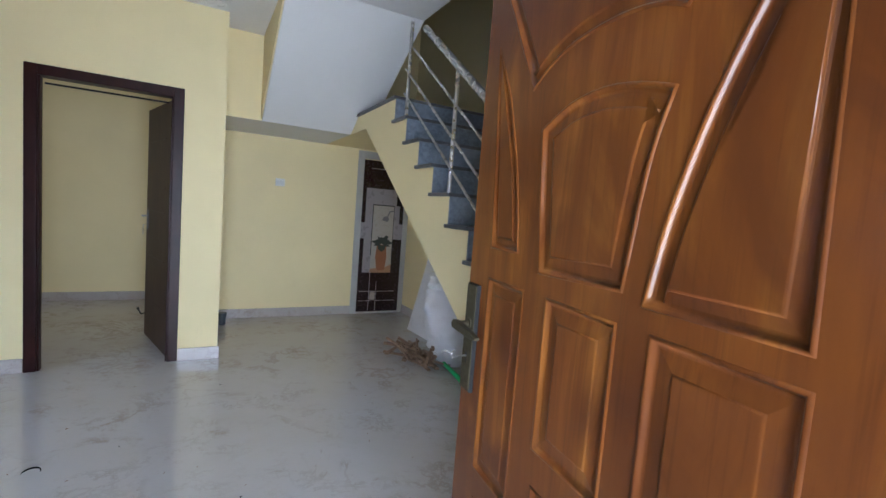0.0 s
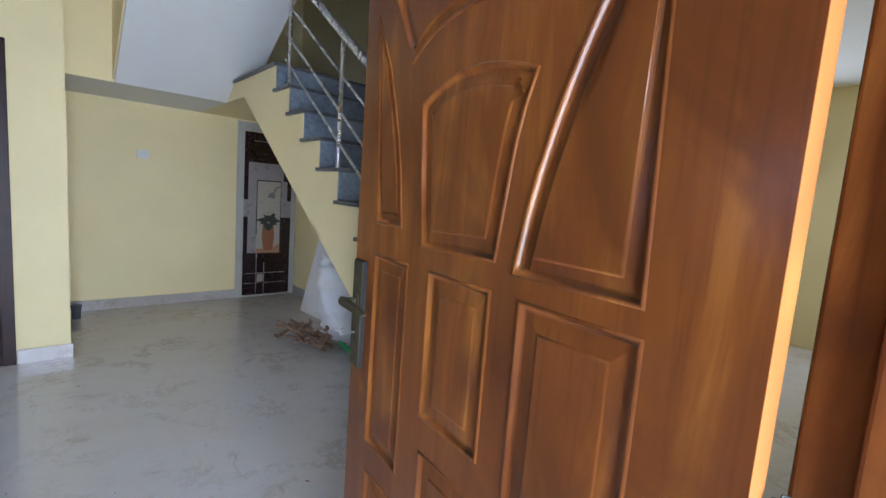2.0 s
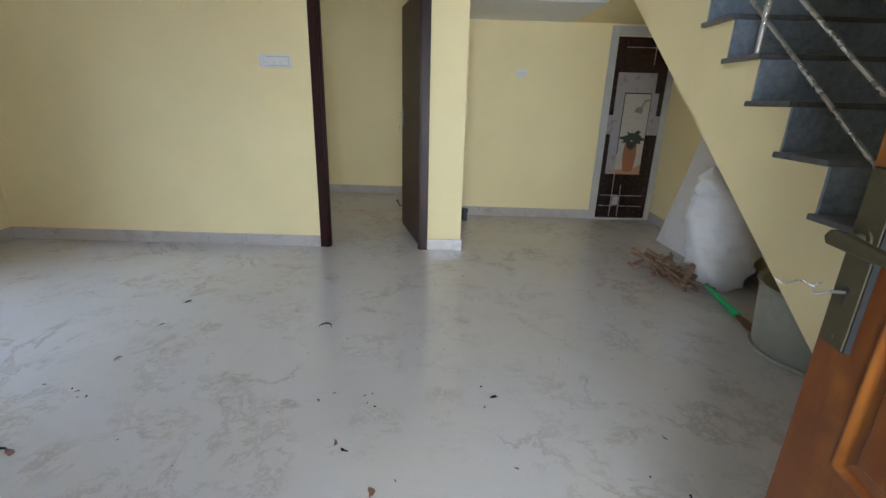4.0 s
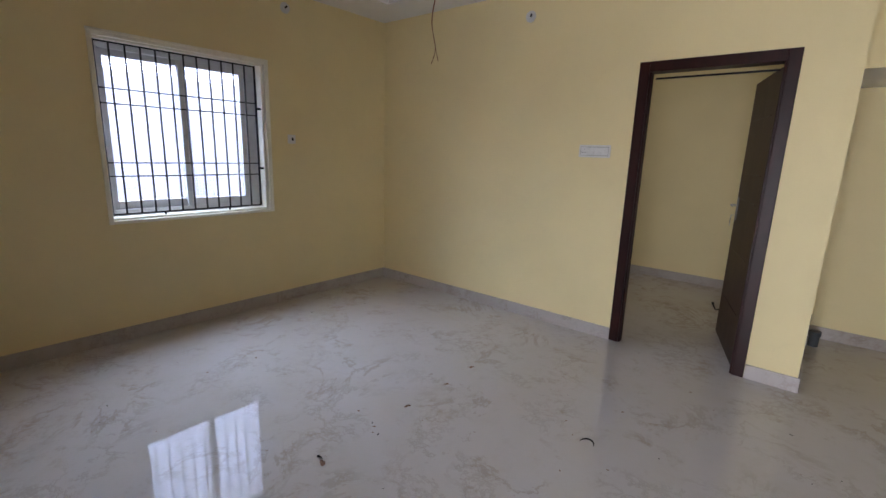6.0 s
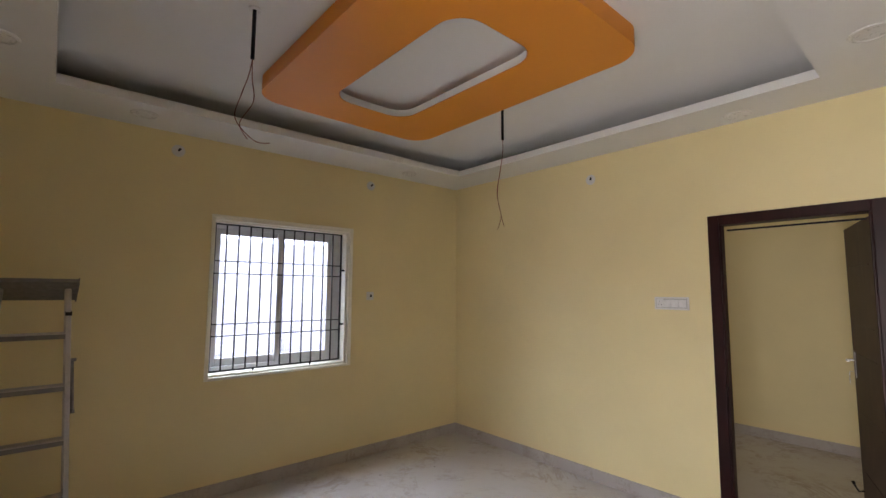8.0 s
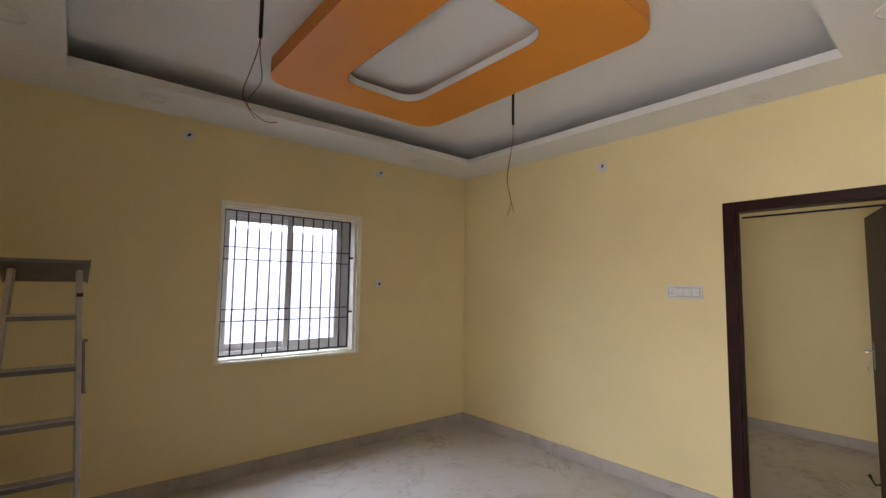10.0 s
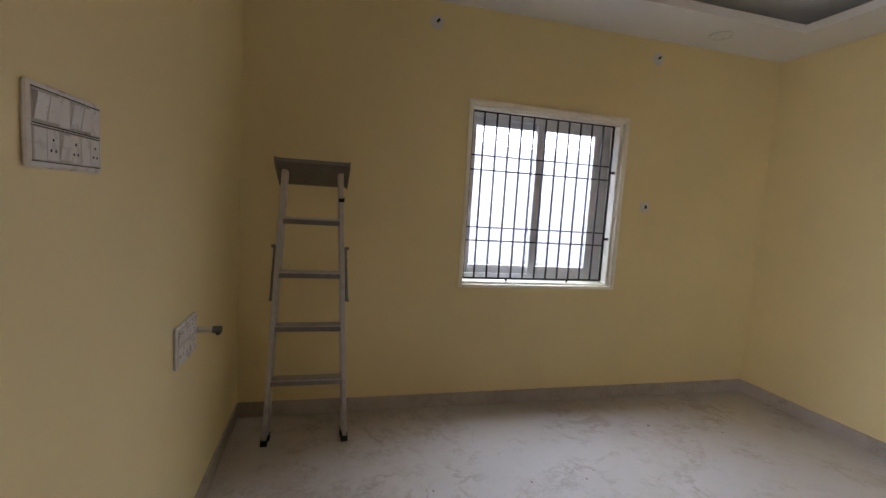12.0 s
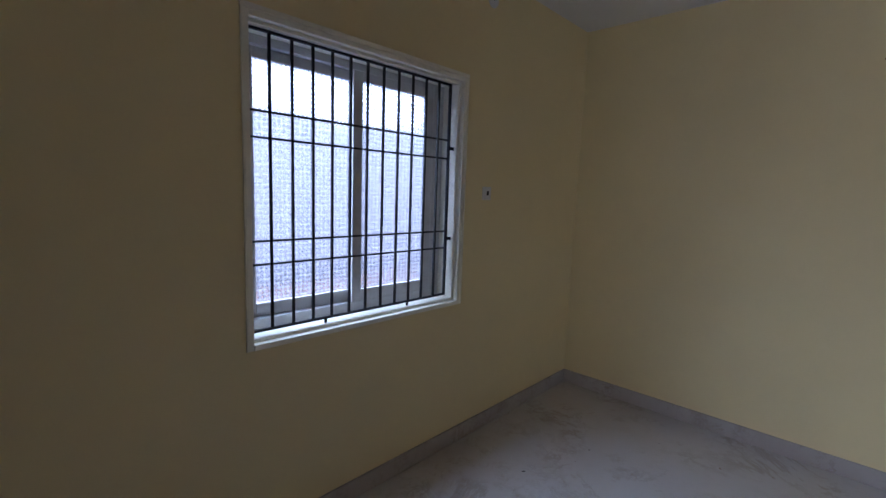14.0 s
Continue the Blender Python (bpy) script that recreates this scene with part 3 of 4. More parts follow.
# ---- hinge jamb fittings of the frame ----
for z in (0.192, 0.947, 1.732):
    hp = boxes("hinge_plate", [((0.5822, 0.4455, z), (0.5848, 0.4905, z + 0.13)), ((0.556, 0.4885, z), (0.5822, 0.4905, z + 0.13))], ZINC, door_frame, "steel hinge plate with cross-head screws", bevel=0.0006)
    bm = bmesh.new()
    for k, zz in enumerate((0.018, 0.05, 0.082, 0.114)):
        y = 0.455 + 0.014 * (k % 2)
        tube(bm, [(0.5824, y, z + zz), (0.5806, y, z + zz)], [0.0058, 0.0042], 12)
    part("screw", bm, STEEL, hp)
    bm = bmesh.new()
    for k, zz in enumerate((0.018, 0.05, 0.082, 0.114)):
        y = 0.455 + 0.014 * (k % 2)
        box(bm, (0.5802, y - 0.003, z + zz - 0.0006), (0.58055, y + 0.003, z + zz + 0.0006))
        box(bm, (0.5798, y - 0.0006, z + zz - 0.003), (0.5802, y + 0.0006, z + zz + 0.003))
    part("screw_slot", bm, BLACK, hp)
    # Black block added in the gap below each hinge, which looks black.
    boxes("hinge_packing", [((0.598, 0.4875, z - 0.050), (0.622, 0.5035, z - 0.002))], RUBBER, door_frame, "black block in the gap under the hinge", bevel=0.001)

# ---- bedroom door ----
boxes("bedroom_door_frame", [((-1.054, NY - 0.012, 0), (-0.984, NY + 0.11, 2.13)), ((-0.194, NY - 0.012, 0), (-0.124, NY + 0.11, 2.13)), ((-0.984, NY - 0.012, 2.06), (-0.194, NY + 0.11, 2.13)),
                             ((-0.984, NY + 0.0, 0), (-0.970, NY + 0.06, 2.06)), ((-0.208, NY + 0.0, 0), (-0.194, NY + 0.06, 2.06))], MAROON, bevel=0.004, kind=S)
boxes("reveal_bedroom_door", [((-1.054, NY + 0.11, 0), (-1.04, NY + 0.2, 2.10)), ((-1.054, NY + 0.11, 2.10), (-0.124, NY + 0.2, 2.13))], YELLOW, kind=S)
# Black strip that paints the shadow line at the lintel's back edge.
boxes("lintel_shadow_trim", [((-0.99, NY + 0.185, 2.035), (-0.2, NY + 0.197, 2.047))], BLACK, kind=S)
bed_m = Matrix.Translation((-0.212, NY + 0.105, 0.01)) @ Matrix.Rotation(radians(106), 4, "Z")
bd = tagged(new("bedroom_door"), "dark brown laminate room door, standing open into the bedroom", "door")
bd.matrix_world = bed_m
boxes("leaf", [((0, -0.032, 0), (0.77, 0, 2.04))], BROWN, bd, bevel=0.002)
boxes("moulding", [((0.12, 0, z), (0.65, 0.004, z + 0.006)) for z in (0.35, 0.75, 1.15, 1.35, 1.75)], MAROON, bd)
hd = boxes("handle_plate", [((0.70, 0.0, 0.98), (0.735, 0.006, 1.16))], ALU_D, bd, "dull steel handle plate")
bm = bmesh.new()
tube(bm, [(0.718, 0.004, 1.10), (0.718, 0.045, 1.10), (0.64, 0.05, 1.10)], 0.008, 10)
part("lever", bm, ALU, hd, smooth=True)
bm = bmesh.new()
tube(bm, [(0.718, 0.006, 1.02), (0.72, 0.035, 1.018)], 0.002, 6)
tube(bm, [(0.72, 0.034, 1.018), (0.723, 0.036, 0.97), (0.716, 0.036, 0.93)], 0.003, 6)
part("key", bm, STEEL, hd)
bm = bmesh.new()
tube(bm, [(0.74, 0.0, 0.20), (0.745, 0.03, 0.19), (0.76, 0.05, 0.23)], 0.006, 8)
tube(bm, [(0.76, 0.05, 0.23), (0.765, 0.055, 0.25)], 0.010, 8)
part("door_stopper", bm, BLACK, bd, "dark door stopper hook")

# ---- bathroom door ----
boxes("bathroom_door_frame", [((1.676, AY - 0.02, 0), (1.752, AY + 0.03, 2.02)), ((2.312, AY - 0.02, 0), (2.376, AY + 0.03, 2.02)), ((1.752, AY - 0.02, 1.93), (2.312, AY + 0.03, 2.02)), ((1.752, AY - 0.02, 0), (2.312, AY + 0.0, 0.018))], PVC_GREY, bevel=0.003, kind=S)
bath = tagged(new("bathroom_door"), "closed bathroom door printed with a potted plant and shower", "door")
bath.location = (1.753, AY - 0.008, 0.02)
DW, DH = 0.558, 1.90
boxes("leaf", [((0, 0, 0), (DW, 0.02, DH))], PVC_DARK, bath)
boxes("side_inlay", [((0, -0.002, 0.93), (0.05, 0.0, 1.13)), ((DW - 0.05, -0.002, 0.93), (DW, 0.0, 1.13)), ((0.05, -0.0022, 0.50), (0.15, 0.0, 1.36)), ((0.05, -0.0022, 1.36), (0.46, 0.0, 1.56)), ((0.43, -0.0022, 0.93), (DW - 0.05, 0.0, 1.36))], PVC_INLAY, bath, "grey inlay with stepped ends")
boxes("picture_panel", [((0.15, -0.004, 0.50), (0.43, -0.0022, 1.35))], PVC_PALE, bath, "pale printed picture panel")
boxes("picture_rim", [((0.145, -0.0046, 0.72), (0.153, -0.0022, 1.362)), ((0.153, -0.0046, 1.354), (0.43, -0.0022, 1.362)), ((0.427, -0.0046, 0.66), (0.433, -0.0022, 1.354))], BLACK, bath)
bm = bmesh.new()
prism(bm, [(0.15, 0.50), (0.43, 0.50), (0.43, 0.61), (0.33, 0.56), (0.15, 0.55)], -0.0052, -0.0039, "y")
part("printed_table", bm, TABLE_PRINT, bath, "brown printed table top")
bm = bmesh.new()
prism(bm, [(0.235, 0.545), (0.255, 0.53), (0.325, 0.53), (0.345, 0.545), (0.362, 0.70), (0.35, 0.86), (0.225, 0.86), (0.213, 0.70)], -0.0062, -0.0051, "y")
part("printed_pot", bm, TERRA, bath, "orange brown printed pot")
cx, cz = 0.285, 0.875
bm = bmesh.new()
prism(bm, [(0.236, 0.855), (0.245, 0.80), (0.29, 0.765), (0.335, 0.80), (0.343, 0.855)], -0.0069, -0.0063, "y")
part("printed_pot_mouth", bm, LEAFGREEN, bath, "dark printed mouth of the pot")
bm = bmesh.new()
for k, (a, L) in enumerate(((-18, 0.12), (8, 0.16), (32, 0.13), (58, 0.17), (84, 0.12), (112, 0.15), (140, 0.12), (168, 0.17), (195, 0.11), (20, 0.09), (150, 0.08))):
    ca, sa = math.cos(radians(a)), math.sin(radians(a))
    ym = -0.0072 - 0.0002 * k
    prism(bm, [(cx, cz), (cx + ca * L * 0.4 - sa * 0.022, cz + sa * L * 0.4 + ca * 0.022), (cx + ca * L * 0.8 - sa * 0.018, cz + sa * L * 0.7 + ca * 0.010), (cx + ca * L, cz + sa * L * 0.7 - 0.012), (cx + ca * L * 0.6 + sa * 0.020, cz + sa * L * 0.45 - ca * 0.022)], ym, ym + 0.0006, "y")
part("printed_leaves", bm, LEAFGREEN, bath, "dark green printed leaves")
bm = bmesh.new()
prism(bm, [(0.27, 1.17), (0.35, 1.15), (0.365, 1.19), (0.33, 1.225), (0.295, 1.215)], -0.0055, -0.0039, "y")
prism(bm, [(0.335, 1.21), (0.35, 1.205), (0.375, 1.275), (0.425, 1.285), (0.425, 1.30), (0.365, 1.292)], -0.0054, -0.0039, "y")
part("printed_shower", bm, ALU_D, bath, "grey printed shower head")
for lo, hi in (((0.03, -0.004, 0.255), (0.50, 0, 0.262)), ((0.02, -0.004, 0.135), (0.51, 0, 0.142)), ((0.155, -0.004, 0.01), (0.162, 0, 0.50)), ((0.245, -0.004, 0.01), (0.252, 0, 0.38)), ((0.10, -0.004, 1.80), (0.42, 0, 1.806)), ((0.40, -0.004, 1.64), (0.406, 0, 1.88))):
    boxes("silver_line", [(lo, hi)], STEEL, bath, "thin silver line")
boxes("silver_square", [((0.170, -0.006, 0.150), (0.238, 0, 0.247))], PVC_PALE, bath)

# ---- window ----
window = tagged(new("window_1"), "white sliding window with pebbled glass in a cream surround", "window", kind=S)
RW = 0.024
boxes("window_frame", [((WX - 0.14, W_Y0, W_Z0), (WX + 0.008, W_Y0 + RW, W_Z1)), ((WX - 0.14, W_Y1 - RW, W_Z0), (WX + 0.008, W_Y1, W_Z1)),
                       ((WX - 0.14, W_Y0 + RW, W_Z1 - RW), (WX + 0.008, W_Y1 - RW, W_Z1)), ((WX - 0.14, W_Y0 + RW, W_Z0), (WX + 0.012, W_Y1 - RW, W_Z0 + RW)),
                       ((WX - 0.14, W_Y1 - RW - 0.022, W_Z0 + RW), (WX - 0.016, W_Y1 - RW, W_Z1 - RW)), ((WX - 0.14, W_Y0 + RW, W_Z1 - RW - 0.016), (WX - 0.016, W_Y1 - RW - 0.022, W_Z1 - RW)),
                       ((WX - 0.14, W_Y0 + RW, W_Z0 + RW), (WX - 0.016, W_Y1 - RW - 0.022, W_Z0 + RW + 0.016))], CREAM, window, "cream painted surround", bevel=0.003)
boxes("casing_rim", [((WX, W_Y0 - 0.008, W_Z1), (WX + 0.010, W_Y1 + 0.015, W_Z1 + 0.020)), ((WX, W_Y1, W_Z0), (WX + 0.010, W_Y1 + 0.015, W_Z1)), ((WX, W_Y0 - 0.006, W_Z0), (WX + 0.010, W_Y0, W_Z1))], CREAM, window, bevel=0.002)
a0, a1, b0, b1 = W_Y0 + RW, W_Y1 - RW - 0.022, W_Z0 + RW + 0.016, W_Z1 - RW - 0.016
fx = WX - 0.13
boxes("outer_frame", [((fx - 0.06, a0, b0), (fx, a0 + 0.05, b1)), ((fx - 0.06, a1 - 0.081, b0), (fx, a1, b1)), ((fx - 0.06, a0 + 0.05, b0), (fx, a1 - 0.081, b0 + 0.045)), ((fx - 0.06, a0 + 0.05, b1 - 0.035), (fx, a1 - 0.081, b1))], UPVC, window, "grubby white plastic outer frame", bevel=0.003)
mid = (a0 + a1) / 2


def sash(y0, y1, x):
    """A sliding sash: four rails round one pane."""
    s = tagged(new("sash"))
    s.parent = window
    w, h = 0.055, 0.06
    z0, z1 = b0 + 0.045, b1 - 0.035
    boxes("sash_frame", [((x - 0.028, y0, z0), (x, y0 + w, z1)), ((x - 0.028, y1 - w, z0), (x, y1, z1)), ((x - 0.028, y0 + w, z0), (x, y1 - w, z0 + h)), ((x - 0.028, y0 + w, z1 - 0.044), (x, y1 - w, z1))], UPVC, s, bevel=0.003)
    pane = boxes("pane", [((x - 0.017, y0 + w - 0.004, z0 + h - 0.004), (x - 0.012, y1 - w + 0.004, z1 - 0.040))], PEBBLE, s, "pebbled obscure glass pane")
    pane.visible_shadow = False


sash(a0 + 0.03, mid + 0.03, fx - 0.032)
sash(mid - 0.03, a1 - 0.08, fx - 0.002)

grille = tagged(new("window_grille"), "black painted steel bar grille in front of the glass", "window grille")
grille.location = (WX - 0.040, 1.889, 0.936)
GW, GH = 1.134, 1.183
boxes("grille_frame", [((-0.006, 0, 0), (0.006, 0.013, GH)), ((-0.006, GW - 0.013, 0), (0.006, GW, GH)), ((-0.006, 0.01, 0), (0.006, GW - 0.01, 0.010)), ((-0.006, 0.01, GH - 0.010), (0.006, GW - 0.01, GH))], BLACK, grille)
for i in range(1, 12):
    bm = bmesh.new()
    y = GW * i / 12
    box(bm, (-0.005, y - 0.005, 0.01), (0.005, y + 0.005, GH - 0.01))
    part("upright_bar", bm, BLACK, grille)
for f in (0.258, 0.343, 0.765, 0.685):
    bm = bmesh.new()
    z = GH * (1 - f)
    box(bm, (0.005, 0.005, z - 0.0045), (0.011, GW - 0.005, z + 0.0045))
    part("cross_bar", bm, BLACK, grille)
for lo, hi in [((-0.004, GW, GH * 0.70), (0.004, GW + 0.036, GH * 0.715)), ((-0.004, GW, GH * 0.27), (0.004, GW + 0.036, GH * 0.285)), ((-0.004, -0.006, GH * 0.70), (0.004, 0, GH * 0.715)), ((-0.004, -0.006, GH * 0.27), (0.004, 0, GH * 0.285)),
                   ((-0.004, GW * 0.30, -0.03), (0.004, GW * 0.31, 0)), ((-0.004, GW * 0.74, -0.03), (0.004, GW * 0.75, 0))]:
    boxes("holdfast", [(lo, hi)], BLACK, grille)

boxes("wall_outside", [((-6.6, -3, -0.3), (-6.4, 10, 0.55))], OUTBRICK, kind=S)
boxes("wall_outside_upper", [((-6.58, -3, 0.55), (-6.42, 10, 2.45))], OUTWALL, kind=S)
boxes("wall_outside_ledge", [((-6.42, -3, 0.56), (-6.36, 10, 0.60)), ((-6.42, -3, 0.70), (-6.36, 10, 0.74))], GRANITE, kind=S)
boxes("wall_outside_pier", [((-6.42, 1.3, 0.74), (-6.30, 2.0, 2.45)), ((-6.42, 3.6, 0.74), (-6.30, 4.1, 2.45))], OUTWALL, kind=S)

# ---- ceiling fittings ----


def rounded(x0, y0, x1, y1, r, k=8):
    out = []
    for cx, cy, a in ((x1 - r, y1 - r, 0), (x0 + r, y1 - r, 90), (x0 + r, y0 + r, 180), (x1 - r, y0 + r, 270)):
        for i in range(k + 1):
            t = radians(a + 90 * i / k)
            out.append((cx + r * math.cos(t), cy + r * math.sin(t)))
    return out


o, i_ = rounded(-2.865, 1.86, -0.90, 3.24, 0.17), rounded(-2.53, 2.24, -1.29, 2.83, 0.15)
i_wide = rounded(-2.66, 2.11, -1.16, 2.96, 0.15)
bm = bmesh.new()
rows = [[bm.verts.new((x, y, z)) for x, y in lp] for lp, z in ((o, 2.95), (o, 2.85), (i_, 2.85), (i_, 2.902), (i_wide, 2.902), (i_wide, 2.95))]
for ra, rb in zip(rows, rows[1:]):
    for k in range(len(o)):
        bm.faces.new((ra[k], ra[(k + 1) % len(o)], rb[(k + 1) % len(o)], rb[k]))
tagged(part("ceiling_ring", bm, ORANGE), "orange painted rounded ring dropped from the white tray ceiling", "ceiling decoration")
bm = bmesh.new()
n = len(i_)
a_ = [bm.verts.new((x, y, 2.852)) for x, y in rounded(-2.525, 2.245, -1.295, 2.825, 0.147)]
b_ = [bm.verts.new((x, y, 2.90)) for x, y in rounded(-2.525, 2.245, -1.295, 2.825, 0.147)]
for k in range(n):
    bm.faces.new((a_[k], b_[k], b_[(k + 1) % n], a_[(k + 1) % n]))
tagged(part("ring_liner", bm, WHITE), "white inner lip of the orange ceiling ring", "ceiling decoration")

for x, y in ((-3.46, 1.335), (-3.50, 3.62), (-2.79, 0.66), (-0.79, 4.34), (-0.075, 3.69), (0.05, 4.36)):
    lamp = tagged(new("downlight"), "round white recessed ceiling light, switched off", "ceiling light", "ceiling lights")
    lamp.location = (x, y, CZ)
    bm = bmesh.new()
    prof_r = [(0.085, 0.0), (0.083, -0.006), (0.070, -0.008), (0.066, -0.003)]
    rr = [[bm.verts.new((r * math.cos(k * math.tau / 28), r * math.sin(k * math.tau / 28), z)) for k in range(28)] for r, z in prof_r]
    for p, q in zip(rr, rr[1:]):
        for k in range(28):
            bm.faces.new((p[k], p[(k + 1) % 28], q[(k + 1) % 28], q[k]))
    part("bezel", bm, PLASTIC, lamp, smooth=True)
    bm = bmesh.new()
    tube(bm, [(0, 0, 0), (0, 0, -0.003)], 0.067, 28)
    part("diffuser", bm, PLASTIC, lamp)


def hanging_wire(x, y, drop, tails):
    """A black conduit out of the ceiling with loose wire tails."""
    w = tagged(new("hanging_wire"), "loose red wires hanging from a black conduit in the ceiling", "wiring", "hanging wires")
    w.location = (x, y, 2.95)
    bm = bmesh.new()
    tube(bm, [(0, 0, 0), (0, 0, -drop)], 0.0095, 8)
    part("conduit", bm, BLACK, w)
    bm = bmesh.new()
    tube(bm, [(0, 0, 0), (0, 0, -0.012)], 0.028, 14)
    part("ceiling_cup", bm, PLASTIC, w)
    for t in tails:
        bm = bmesh.new()
        tube(bm, arc3([(0, 0, -drop)] + t), 0.0022, 5)
        part("wire", bm, COPPER, w)


def arc3(pts, k=5):
    out = []
    for i in range(len(pts) - 1):
        p0, p1, p2, p3 = (Vector(pts[max(0, min(len(pts) - 1, j))]) for j in (i - 1, i, i + 1, i + 2))
        for q in range(k):
            t = q / k
            out.append(0.5 * (2 * p1 + (p2 - p0) * t + (2 * p0 - 5 * p1 + 4 * p2 - p3) * t * t + (3 * p1 - p0 - 3 * p2 + p3) * t ** 3))
    return out + [Vector(pts[-1])]


hanging_wire(-2.05, 1.59, 0.26, [[(-0.01, -0.01, -0.34), (-0.04, -0.03, -0.43), (-0.055, -0.05, -0.55), (0.01, 0.02, -0.66), (0.08, 0.07, -0.68)], [(0.01, 0.0, -0.36), (-0.02, 0.02, -0.46), (-0.05, -0.03, -0.57), (-0.02, 0.0, -0.65)]])
hanging_wire(-2.02, 3.36, 0.26, [[(0.0, 0, -0.36), (-0.02, -0.01, -0.50), (-0.040, -0.02, -0.66), (-0.01, -0.01, -0.82), (-0.035, -0.02, -0.92)], [(0.0, 0, -0.36), (-0.017, -0.01, -0.50), (-0.036, -0.02, -0.66), (-0.012, -0.01, -0.81), (0.0, 0.01, -0.90)]])


def lamp_holder(name, pos, turn):
    """A small batten holder plate with a dark stub."""
    h = tagged(new(name), "small white wall plate with a dark wire stub", "lamp holder", "wall wire plates")
    h.matrix_world = Matrix.Translation(pos) @ Matrix.Rotation(turn, 4, "Z")
    bm = bmesh.new()
    tube(bm, [(0, 0, 0), (0, -0.004, 0)], 0.046, 18)
    part("plate", bm, PLASTIC, h)
    bm = bmesh.new()
    tube(bm, [(0, -0.004, 0), (0.012, -0.020, 0.014)], 0.008, 8)
    part("stub", bm, BLACK, h)


lamp_holder("wire_plate", (WX, 1.596, 2.64), radians(90))
lamp_holder("wire_plate", (WX, 3.309, 2.64), radians(90))
lamp_holder("wire_plate", (-1.978, NY, 2.574), 0)


def switch_board(pos, turn, w, h, rows, label, group="switch boards"):
    """A wall switch plate. rows: for each row its modules, s a rocker, o a socket, b a blank."""
    t = tagged(new("switch_board"), label, "switch board", group)
    t.matrix_world = Matrix.Translation(pos) @ Matrix.Rotation(turn, 4, "Z")
    boxes("plate", [((0, -0.012, 0), (w, 0, h))], PLASTIC, t, bevel=0.007 if h > 0.1 else 0.003)
    rh = (h - 0.02) / len(rows)
    for r, row in enumerate(rows):
        zb = 0.01 + rh * (len(rows) - 1 - r)
        boxes("module_bay", [((0.012, -0.0127, zb + 0.003), (w - 0.012, -0.0118, zb + rh - 0.003))], PVC_GREY if w > 0.2 else PLASTIC, t)
        if len(row) > 5:
            for zg in (zb + 0.0012, zb + rh - 0.003):
                boxes("row_gap", [((0.011, -0.0132, zg), (w - 0.011, -0.0118, zg + 0.0018))], RUBBER, t)
        mw = (w - 0.03) / len(row)
        z0 = 0.01 + rh * (len(rows) - 1 - r)
        for i, kind in enumerate(row):
            x0 = 0.015 + mw * i
            if kind == "s":
                bm = bmesh.new()
                prism(bm, [(-0.012, z0 + 0.008), (-0.012, z0 + rh - 0.008), (-0.0215, z0 + rh - 0.011), (-0.0140, z0 + 0.010)], x0 + 0.0015, x0 + mw - 0.0015)
                part("rocker", bm, PLASTIC, t)
            elif kind == "b":
                boxes("blank", [((x0 + 0.001, -0.0137, z0 + 0.005), (x0 + mw - 0.001, -0.0127, z0 + rh - 0.005))], PLASTIC, t)
            elif kind == "o":
                boxes("socket", [((x0 + 0.0012, -0.0135, z0 + 0.006), (x0 + mw - 0.001, -0.0127, z0 + rh - 0.005))], PLASTIC, t)
                for dx, dz in ((0.5, 0.66), (0.3, 0.36), (0.7, 0.36)):
                    c = (x0 + mw * dx, z0 + rh * dz)
                    bm = bmesh.new()
                    tube(bm, [(c[0], -0.0135, c[1]), (c[0], -0.0142, c[1])], 0.0028, 8)
                    part("pin_hole", bm, BLACK, t)
    return t


switch_board((-1.452, NY, 1.452), 0, 0.25, 0.096, ["osss"], "white switch board with a socket beside the bedroom door")
switch_board((-1.697, EY, 1.473), math.pi, 0.268, 0.155, ["ssbssb", "bosobo"], "large white two-row switch board on the entrance wall")
switch_board((-2.505, EY, 0.785), math.pi, 0.262, 0.160, ["so", "bo"], "low white socket board on the entrance wall")
switch_board((0.735, AY, 1.50), 0, 0.10, 0.085, ["ss"], "small white switch plate on the alcove wall")
p = tagged(new("wall_socket"), "small white junction plate with one dark hole beside the window", "wall socket")
p.location = (WX, 3.325, 1.53)
boxes("plate", [((0, -0.04, -0.04), (0.006, 0.04, 0.04))], PLASTIC, p, bevel=0.002)
boxes("hole", [((0.006, -0.002, -0.012), (0.0075, 0.018, 0.014))], BLACK, p)

tap = tagged(new("pipe_stub"), "short white pipe with a dark cap sticking out of the wall", "pipe")
tap.location = (-2.78, EY, 0.863)
bm = bmesh.new()
tube(bm, [(0, 0, 0), (0, 0.080, 0.0)], 0.012, 12)
part("pipe", bm, PLASTIC, tap, smooth=True)
bm = bmesh.new()
tube(bm, [(0, 0.07, 0), (0, 0.105, 0.0)], 0.015, 10)
tube(bm, [(0, 0.09, 0), (0.0, 0.09, -0.022)], 0.009, 8)
part("cap", bm, DARKPIPE, tap, smooth=True)

tube_thing = tagged(new("floor_pipe"), "dark capped drain pipe stub beside the alcove skirting", "pipe")
tube_thing.location = (AX + 0.075, 5.55, 0)
bm = bmesh.new()
tube(bm, [(0, 0, 0), (0, 0, 0.09)], 0.035, 14)
tube(bm, [(0, 0, 0.09), (0, 0, 0.125)], 0.042, 14)
part("pipe", bm, DARKPIPE, tube_thing, smooth=True)
bm = bmesh.new()
tube(bm, [(-0.05, 0.0, 0.14), (-0.05, 0.0, 0.26)], 0.008, 8)
part("thin_pipe", bm, DARKPIPE, tube_thing, smooth=True)

# ---- stair rail ----
rail = tagged(new("stair_railing"), "brushed steel stair railing with three slim bars and a round handrail", "railing")
